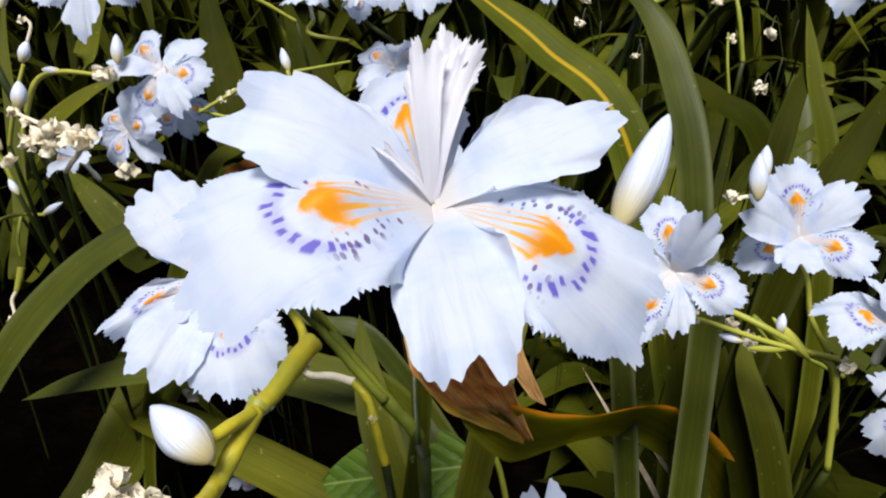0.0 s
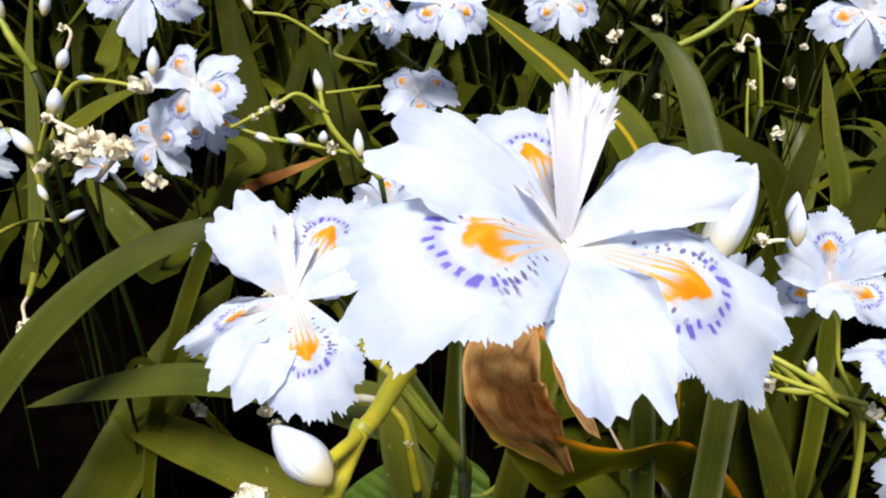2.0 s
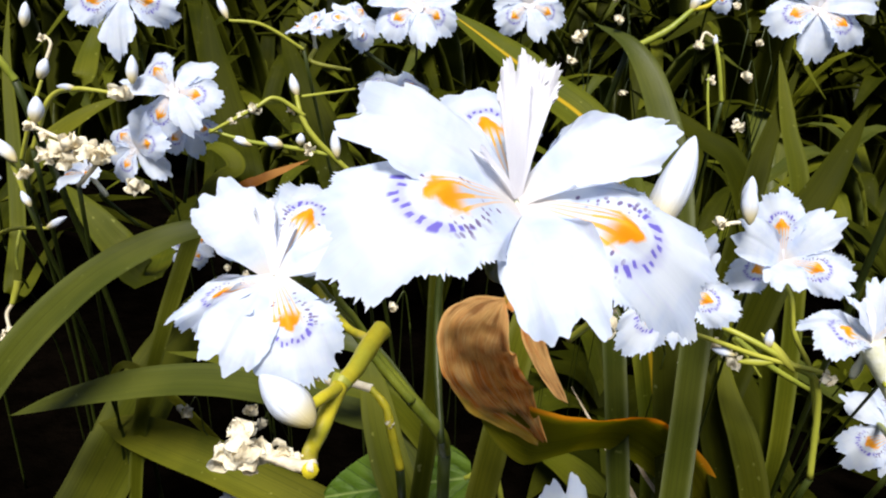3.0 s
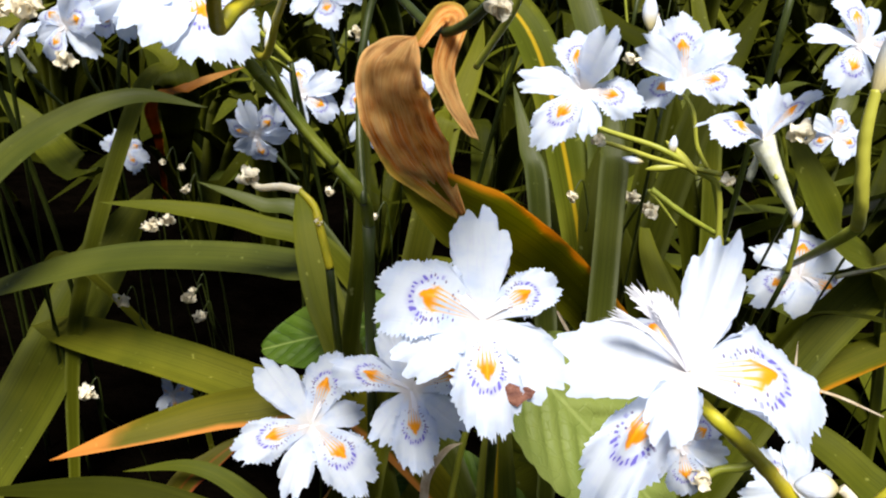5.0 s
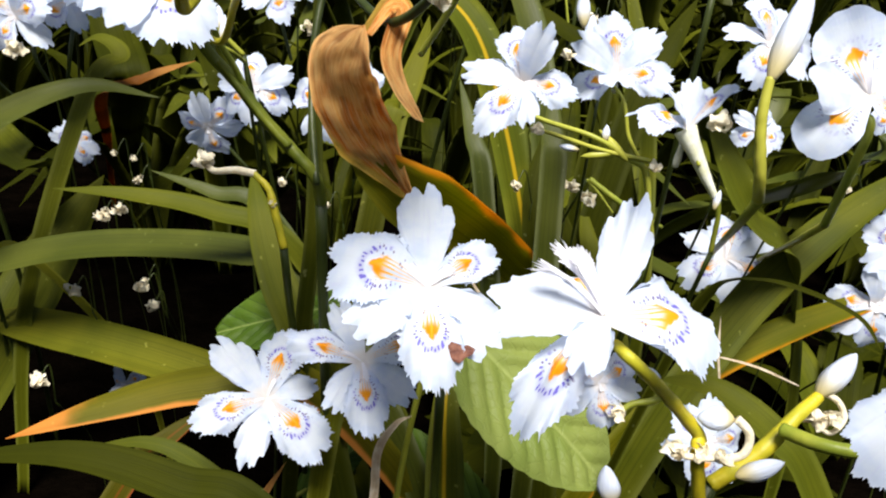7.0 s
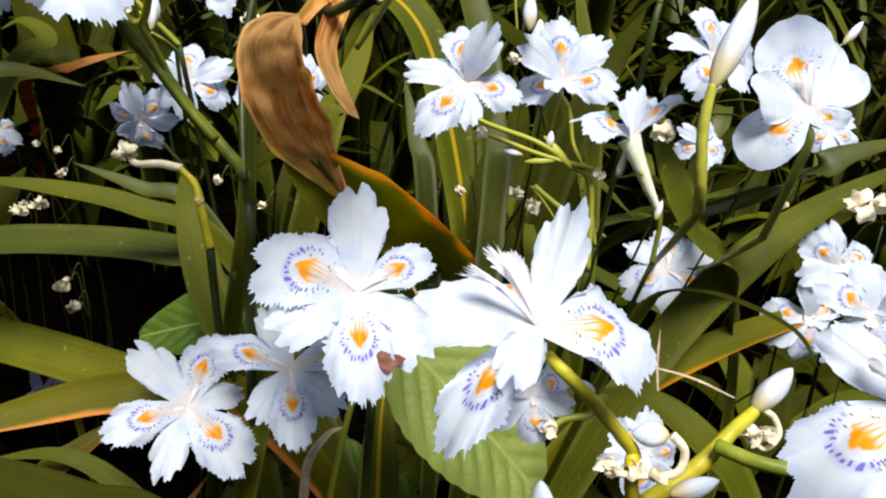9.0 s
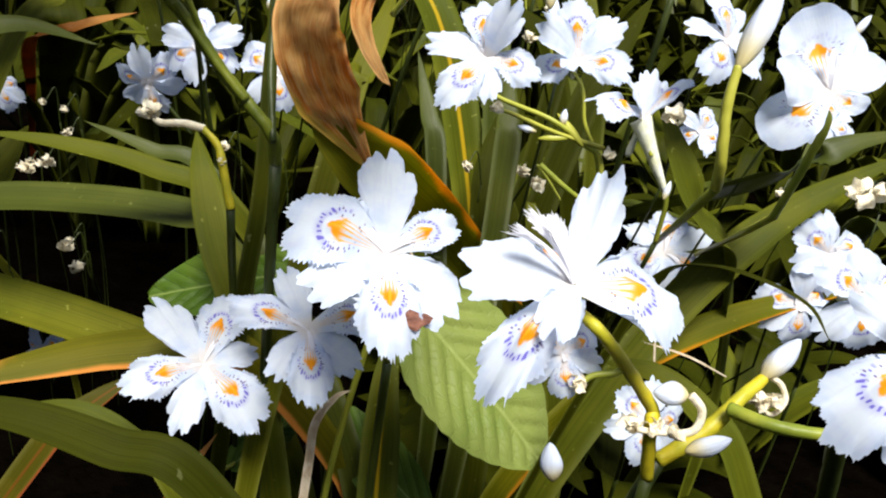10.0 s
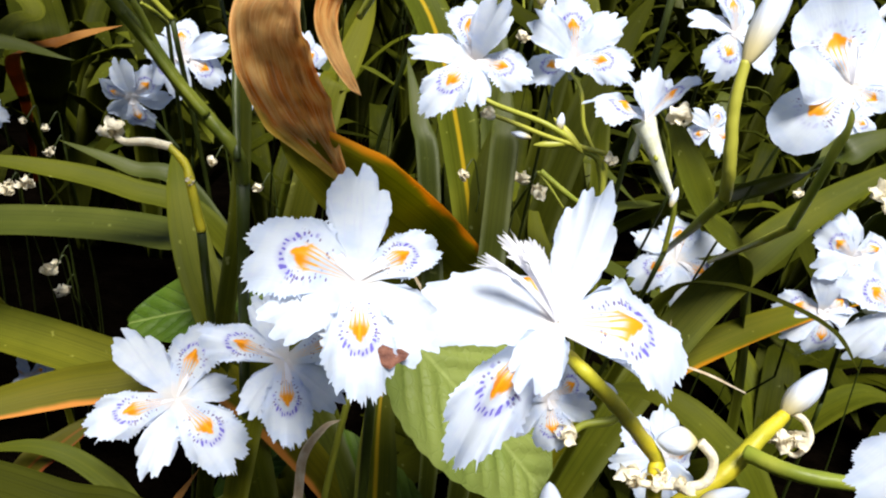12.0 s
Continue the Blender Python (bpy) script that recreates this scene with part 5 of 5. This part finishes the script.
bud(top, (-0.1468, 0.4132, 0.4020), (-0.1545, 0.4189, 0.4156), 0.0054)
top = stalk('thin green stalk with a slender bud', [(-0.0543, 0.2676, 0.3334), (-0.0500, 0.2728, 0.3301), (-0.0467, 0.2849, 0.3249)], 0.00117)
bud(top, (-0.0544, 0.2678, 0.3341), (-0.0537, 0.2725, 0.3473), 0.0045)
withered(top, (-0.0196, 0.3720, 0.3368), 0.0101, 67)
bud(top, (-0.0170, 0.3675, 0.3261), (-0.0144, 0.3702, 0.3351), 0.0054)
top = stalk('thin green stalk with a slender white bud', [(0.2466, 0.2119, 0.3730), (0.2445, 0.2148, 0.3695), (0.2427, 0.2214, 0.3563)], 0.00090)
bud(top, (0.2471, 0.2118, 0.3730), (0.2552, 0.2140, 0.3842), 0.0045)
top = stalk('yellow-green iris stalk lying almost level', [(-0.2412, 0.3584, 0.2805), (-0.2665, 0.3664, 0.2752), (-0.2860, 0.3729, 0.2660), (-0.3091, 0.3768, 0.2510)], 0.0015)
bud(top, (-0.2432, 0.3583, 0.2803), (-0.2314, 0.3617, 0.2875), 0.0050)
# leaves
leaf('arching green iris leaf with a grey sheen', 'grey', [(-0.2836, 0.2990, 0.1556), (-0.2545, 0.3096, 0.2055), (-0.2242, 0.3186, 0.2431), (-0.1861, 0.3261, 0.2767), (-0.1422, 0.3354, 0.2971), (-0.1045, 0.3486, 0.2920)], 0.0249)
leaf('arching green iris leaf lying almost level', 'grey', [(-0.0117, 0.2677, 0.2138), (-0.0501, 0.2882, 0.2202), (-0.1204, 0.3190, 0.2088), (-0.1756, 0.3330, 0.1949), (-0.2337, 0.3434, 0.1716), (-0.2841, 0.3523, 0.1460)], 0.0206, slim=0.7)
leaf('broad yellow-green iris leaf', 'olive', [(-0.2615, 0.3294, 0.0353), (-0.2416, 0.3639, 0.0723), (-0.2048, 0.4100, 0.1532), (-0.1751, 0.4501, 0.2118)], 0.0484, slim=0.75)
leaf('thin pale blade of an iris leaf', 'lime', [(-0.1967, 0.3575, 0.1860), (-0.2174, 0.3528, 0.1755), (-0.2400, 0.3482, 0.1655)], 0.0055)
leaf('broad lime-green iris leaf', 'lime', [(-0.0104, 0.2807, 0.1172), (-0.0687, 0.3102, 0.1236), (-0.1323, 0.3389, 0.1266), (-0.2050, 0.3673, 0.1270), (-0.2396, 0.3772, 0.1260)], 0.0287, slim=0.75)
leaf('thin dark green iris leaf', 'olive', [(-0.0181, 0.2704, 0.2285), (-0.0612, 0.2712, 0.2491), (-0.1021, 0.2702, 0.2561), (-0.1400, 0.2734, 0.2560)], 0.0126)
leaf('short grey-green iris leaf', 'grey', [(-0.0343, 0.3100, 0.2324), (-0.0697, 0.3147, 0.2458), (-0.1054, 0.3214, 0.2551)], 0.0115)
leaf('broad upright iris leaf', 'olive', [(-0.0102, 0.2345, 0.1859), (-0.0260, 0.2499, 0.2213), (-0.0369, 0.2693, 0.2496), (-0.0442, 0.2914, 0.2668)], 0.0189)
leaf('upright iris leaf in shade', 'shaded', [(-0.0106, 0.2236, 0.2047), (-0.0074, 0.2335, 0.2580), (-0.0099, 0.2574, 0.3179), (-0.0130, 0.2898, 0.3805)], 0.0084)
withering = leaf('green and yellow iris leaf whose end has withered brown', 'edged', [(0.1569, 0.3154, 0.1613), (0.1266, 0.3017, 0.1978), (0.0971, 0.2754, 0.2300), (0.0720, 0.2406, 0.2561), (0.0537, 0.2125, 0.2741), (0.0397, 0.1924, 0.2866), (0.0291, 0.1830, 0.2945), (0.0167, 0.1778, 0.3042), (0.0072, 0.1728, 0.3155)], 0.0305, (0.1023, -0.9700, -0.1500), slim=0.70, fold=0.25)
leaf('withered rust-brown and straw-coloured end', 'dry', [(0.0314, 0.1815, 0.2916), (0.0210, 0.1775, 0.3050), (0.0123, 0.1729, 0.3176), (0.0066, 0.1676, 0.3297), (0.0042, 0.1634, 0.3404), (0.0065, 0.1619, 0.3485), (0.0105, 0.1617, 0.3553)], 0.0236, (-0.2482, -0.9070, 0.3311), rooted=False, name='withered_end', slim=0.70, foot=0.18, crumple=0.11, m=15, n=90, whole=withering)
leaf('dry curled strip torn from the end', 'dry', [(0.0116, 0.1615, 0.3523), (0.0183, 0.1662, 0.3617), (0.0230, 0.1661, 0.3604), (0.0200, 0.1635, 0.3468), (0.0233, 0.1613, 0.3369), (0.0294, 0.1571, 0.3284), (0.0324, 0.1555, 0.3255)], 0.0078, (-0.0940, -0.9274, 0.3621), rooted=False, name='curled_strip', slim=0.30, crumple=0.12, twist=40, m=9, n=70, whole=withering)
leaf('yellow iris leaf with a withered brown tip', 'tipped', [(-0.0077, 0.2164, 0.1820), (-0.0549, 0.2056, 0.1873), (-0.0921, 0.1906, 0.1845), (-0.1288, 0.1776, 0.1760)], 0.0194, face=(0.0, 0.55, -0.83))
leaf('broad dark iris leaf', 'shaded', [(-0.0097, 0.0949, 0.2041), (-0.0406, 0.1023, 0.2159), (-0.0746, 0.1079, 0.2228), (-0.1223, 0.1158, 0.2139)], 0.0126)
leaf('narrow green iris leaf', 'olive', [(-0.0323, 0.1695, 0.1442), (-0.0524, 0.1785, 0.1628), (-0.0745, 0.1834, 0.1702), (-0.1046, 0.1875, 0.1631)], 0.0082)
leaf('green iris leaf stained with rust', 'russet', [(-0.0850, 0.1887, 0.1465), (-0.0683, 0.1942, 0.1642), (-0.0501, 0.2045, 0.1756)], 0.0122)
leaf('iris leaf with a yellow stripe', 'striped', [(0.0673, 0.2028, 0.0948), (0.0662, 0.2156, 0.1270), (0.0659, 0.2323, 0.1599), (0.0708, 0.2581, 0.1888)], 0.0211)
leaf('narrow rust-orange iris leaf', 'rust', [(-0.0342, 0.1779, 0.1228), (-0.0240, 0.1828, 0.1413), (-0.0148, 0.1927, 0.1528)], 0.0046)
leaf('grey withered strip of leaf', 'straw', [(0.0277, 0.1902, 0.1357), (0.0287, 0.1974, 0.1557), (0.0364, 0.1977, 0.1714), (0.0438, 0.1977, 0.1762)], 0.0042, name='dry_leaf')
leaf('broad upright iris leaf', 'olive', [(0.2520, 0.2442, 0.2429), (0.2051, 0.2156, 0.2764), (0.1864, 0.2184, 0.3023), (0.1787, 0.2413, 0.3294)], 0.0260, foot=0.2)
leaf('olive-green iris leaf among the blooms', 'olive', [(0.2089, 0.2305, 0.1986), (0.2546, 0.2459, 0.2492), (0.3081, 0.2616, 0.2854), (0.3813, 0.2735, 0.3236)], 0.0225)
leaf('green iris leaf edged with orange', 'edged', [(0.1976, 0.2388, 0.1638), (0.2487, 0.2409, 0.2017), (0.3056, 0.2437, 0.2253), (0.3711, 0.2461, 0.2430)], 0.0170)
leaf('long grey-green iris leaf', 'grey', [(0.3600, 0.7600, -0.0040), (0.2900, 0.4600, 0.1900), (0.2471, 0.2556, 0.2829), (0.2460, 0.2053, 0.3146), (0.2580, 0.1995, 0.3267), (0.3016, 0.2052, 0.3395)], 0.0155, foot=0.5, rooted=False)
leaf('broad green iris leaf', 'olive', [(0.1973, 0.1208, 0.1955), (0.1801, 0.1324, 0.2162), (0.1605, 0.1481, 0.2262), (0.1423, 0.1620, 0.2221)], 0.0161)
leaf('dark narrow leaf bent over at its tip', 'shaded', [(0.1326, 0.1373, 0.2497), (0.1384, 0.1285, 0.2798), (0.1416, 0.1098, 0.2913), (0.1442, 0.0887, 0.2963), (0.1451, 0.0705, 0.2978), (0.1438, 0.0583, 0.2940)], 0.0045)
leaf('pale narrow iris leaf', 'lime', [(0.0237, 0.2135, 0.3031), (0.0292, 0.2226, 0.3185), (0.0373, 0.2379, 0.3409), (0.0417, 0.2583, 0.3567)], 0.0118)
leaf('dark narrow iris leaf', 'grey', [(0.0829, 0.2842, 0.2649), (0.0755, 0.2960, 0.2931), (0.0680, 0.3194, 0.3229)], 0.0125)
leaf('grey upright iris leaf', 'grey', [(0.1194, 0.2787, 0.2724), (0.1188, 0.2884, 0.2985), (0.1209, 0.3094, 0.3263)], 0.0156)
leaf('iris leaf with a yellow stripe', 'striped', [(0.0970, 0.4046, 0.3297), (0.0481, 0.4411, 0.3738), (0.0135, 0.4682, 0.3953), (-0.0235, 0.4945, 0.4151)], 0.0305)
leaf('tall arching iris leaf', 'grey', [(0.1389, 0.3945, 0.3046), (0.1223, 0.4212, 0.3679), (0.1053, 0.4459, 0.4006), (0.0837, 0.4767, 0.4127)], 0.0216)
leaf('tall green iris leaf', 'shaded', [(0.1871, 0.4188, 0.3165), (0.1536, 0.4327, 0.3504), (0.1104, 0.4568, 0.3739)], 0.0221)
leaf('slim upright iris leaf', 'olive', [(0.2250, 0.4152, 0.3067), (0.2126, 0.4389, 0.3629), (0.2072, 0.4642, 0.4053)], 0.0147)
leaf('upright dark green iris leaf', 'shaded', [(0.1888, 0.4131, 0.3032), (0.2012, 0.4339, 0.3517), (0.2278, 0.4709, 0.4029)], 0.0155)
leaf('broad dark olive iris leaf', 'shaded', [(0.1875, 0.3530, 0.2922), (0.2138, 0.3748, 0.3426), (0.2458, 0.4100, 0.3807)], 0.0216)
leaf('upright dark iris leaf', 'shaded', [(0.1340, 0.2924, 0.1707), (0.1300, 0.3109, 0.2095), (0.1276, 0.3381, 0.2504), (0.1372, 0.3702, 0.2848)], 0.0220)
leaf('upright dark iris leaf', 'shaded', [(0.1735, 0.3077, 0.1594), (0.1612, 0.3265, 0.1997), (0.1497, 0.3512, 0.2441)], 0.0227)
leaf('upright olive-green iris leaf', 'olive', [(0.1821, 0.2928, 0.1667), (0.1738, 0.3083, 0.1999), (0.1655, 0.3268, 0.2234), (0.1659, 0.3522, 0.2447)], 0.0189)
leaf('upright olive iris leaf beside pale buds', 'olive', [(-0.5828, 1.0000, -0.0040), (-0.4371, 0.6958, 0.1298), (-0.2914, 0.3917, 0.2094), (-0.2956, 0.4129, 0.2580), (-0.3107, 0.4464, 0.3103), (-0.3257, 0.4761, 0.3540), (-0.3421, 0.5175, 0.3993)], 0.0105, rooted=False)
leaf('broad yellow-green iris leaf behind pale flowers', 'lime', [(-0.6496, 1.0000, -0.0040), (-0.4872, 0.7285, 0.1613), (-0.3248, 0.4569, 0.2602), (-0.3042, 0.4732, 0.2963), (-0.2779, 0.4839, 0.3196), (-0.2547, 0.5013, 0.3332)], 0.0200, rooted=False)
leaf('broad olive iris leaf below spent flowers', 'olive', [(-0.4146, 1.0000, -0.0040), (-0.3110, 0.7060, 0.1406), (-0.2073, 0.4120, 0.2268), (-0.2330, 0.4198, 0.2459), (-0.2547, 0.4279, 0.2653), (-0.2778, 0.4439, 0.2781)], 0.0230, rooted=False)
leaf('rust-brown withered iris leaf', 'rust', [(-0.3530, 1.0000, -0.0040), (-0.2647, 0.7318, 0.1662), (-0.1765, 0.4635, 0.2680), (-0.1531, 0.4695, 0.2804), (-0.1335, 0.4740, 0.2898), (-0.1139, 0.4886, 0.2972)], 0.0105, rooted=False)
leaf('dark broad iris leaf in shade', 'shaded', [(-0.3248, 1.0000, -0.0040), (-0.2436, 0.7430, 0.1666), (-0.1624, 0.4860, 0.2687), (-0.1818, 0.5155, 0.3121), (-0.2053, 0.5559, 0.3557), (-0.2254, 0.5982, 0.4032)], 0.0330, rooted=False)
leaf('dark broad iris leaf in shade', 'shaded', [(-0.1858, 1.0000, -0.0040), (-0.1394, 0.7547, 0.1666), (-0.0929, 0.5094, 0.2687), (-0.1133, 0.5378, 0.3097), (-0.1407, 0.5749, 0.3459), (-0.1675, 0.6240, 0.3844)], 0.0300, rooted=False)
leaf('olive iris leaf rising to one side', 'olive', [(-0.6322, 1.0000, -0.0040), (-0.4741, 0.7742, 0.1976), (-0.3161, 0.5483, 0.3187), (-0.3143, 0.5756, 0.3561), (-0.3178, 0.6247, 0.3935)], 0.0190, rooted=False)
leaf('narrow green iris leaf', 'olive', [(-0.1688, 0.4143, 0.2799), (-0.1525, 0.4355, 0.3025), (-0.1707, 0.4503, 0.3123), (-0.1893, 0.4571, 0.3037)], 0.0130)
# straws
leaf('thin dry straw-coloured stem', 'straw', [(0.1310, 0.3119, 0.1331), (0.1049, 0.3292, 0.1717), (0.0802, 0.3508, 0.2033)], 0.0034, name='straw')
leaf('thin dry straw-coloured stem', 'straw', [(0.1495, 0.3131, 0.1337), (0.1257, 0.3262, 0.1633), (0.1085, 0.3452, 0.1888)], 0.0034, name='straw')
leaf('dry straw lying among the leaves', 'straw', [(0.2511, 0.2100, 0.1900), (0.2242, 0.2125, 0.1997), (0.1955, 0.2140, 0.2057)], 0.0015, name='straw', rooted=False)
leaf('thin dry upright straw', 'straw', [(0.2067, 0.2059, 0.1809), (0.2004, 0.2097, 0.2071), (0.1987, 0.2139, 0.2276)], 0.0014, name='straw', rooted=False)
# broad leaves of another plant
broad_leaf('large pale green broad leaf with quilted veins', (0.0626, 0.1941, 0.2260), (0.1305, 0.1527, 0.1753), 0.0647, (0.0423, -0.5479, 0.8354), BROAD_PALE, 0.03)
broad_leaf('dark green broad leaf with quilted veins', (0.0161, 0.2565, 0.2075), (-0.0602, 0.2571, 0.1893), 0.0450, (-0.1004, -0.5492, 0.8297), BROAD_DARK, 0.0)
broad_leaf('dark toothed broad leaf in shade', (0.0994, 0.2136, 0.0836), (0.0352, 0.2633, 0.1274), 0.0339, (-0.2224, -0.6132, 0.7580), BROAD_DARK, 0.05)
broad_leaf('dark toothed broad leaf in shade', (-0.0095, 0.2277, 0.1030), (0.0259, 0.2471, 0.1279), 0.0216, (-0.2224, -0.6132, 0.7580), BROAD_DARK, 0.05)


# ---- the undergrowth ----
def clump(seed, n, height, spread, tones):
    """A fan of leaves of one plant."""
    rng = random.Random(seed)
    root = tagged(new("iris_plant"), "clump of arching green iris leaves", "iris plant", "iris plants")
    for k in range(n):
        a = rng.uniform(0, 6.28)
        h, out = height * rng.uniform(0.6, 1.1), spread * rng.uniform(0.4, 1.2)
        d = Vector((math.cos(a), math.sin(a), 0))
        b = d * 0.012 + Vector((0, 0, -0.008))
        p = [b, b + d * out * 0.15 + Vector((0, 0, h * 0.5)), b + d * out * 0.5 + Vector((0, 0, h * 0.95)), b + d * out + Vector((0, 0, h * rng.uniform(0.55, 1.0)))]
        me = blade_mesh(p, rng.uniform(0.026, 0.046), d * -0.3 + Vector((0, 0, 1)), seed=seed + k, n=16)
        finish("leaf", me, GREENS[rng.choice(tones)], root)
    return root


rng = random.Random(5)
# mostly the darkest tone, so the undergrowth carries its shade in its colour
mixed = ["shaded"] * 10 + ["olive", "olive", "olive", "grey"]
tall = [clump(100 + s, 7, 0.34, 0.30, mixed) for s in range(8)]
low = [clump(200 + s, 7, 0.075, 0.15, ["shaded", "shaded", "shaded", "shaded", "olive"]) for s in range(5)]
for k in range(46):
    x, y = rng.uniform(-0.95, 1.05), 0.70 + 0.75 * rng.random() ** 1.2
    grow = min(1.1, 0.62 + (y - 0.70) * 0.7)
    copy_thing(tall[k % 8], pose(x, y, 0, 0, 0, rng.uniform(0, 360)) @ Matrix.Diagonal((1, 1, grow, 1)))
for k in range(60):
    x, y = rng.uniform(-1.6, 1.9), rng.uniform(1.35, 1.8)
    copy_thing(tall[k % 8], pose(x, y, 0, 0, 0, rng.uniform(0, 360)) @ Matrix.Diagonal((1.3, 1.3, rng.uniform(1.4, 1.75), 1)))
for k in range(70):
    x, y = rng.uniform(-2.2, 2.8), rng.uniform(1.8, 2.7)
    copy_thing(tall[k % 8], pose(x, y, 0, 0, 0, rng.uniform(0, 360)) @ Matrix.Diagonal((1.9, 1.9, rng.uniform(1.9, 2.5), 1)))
# unseen clumps beside and behind the camera, added to shade the low leaves
for k in range(84):
    if k % 2:
        x, y = rng.uniform(-0.85, -0.40), rng.uniform(-0.45, 0.16)
    else:
        x, y = rng.uniform(-0.7, 0.8), rng.uniform(-0.75, -0.33)
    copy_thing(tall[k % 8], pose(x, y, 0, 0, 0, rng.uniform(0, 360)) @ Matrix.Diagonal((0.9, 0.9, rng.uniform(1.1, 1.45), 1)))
for k in range(14):
    x, y = rng.uniform(0.12, 0.7), rng.uniform(0.34, 0.66)
    copy_thing(low[k % 5], pose(x, y, 0, 0, 0, rng.uniform(0, 360)))
for k, ob in enumerate(tall + low):
    ob.location = (-0.9 + 0.15 * k, 1.9, 0)
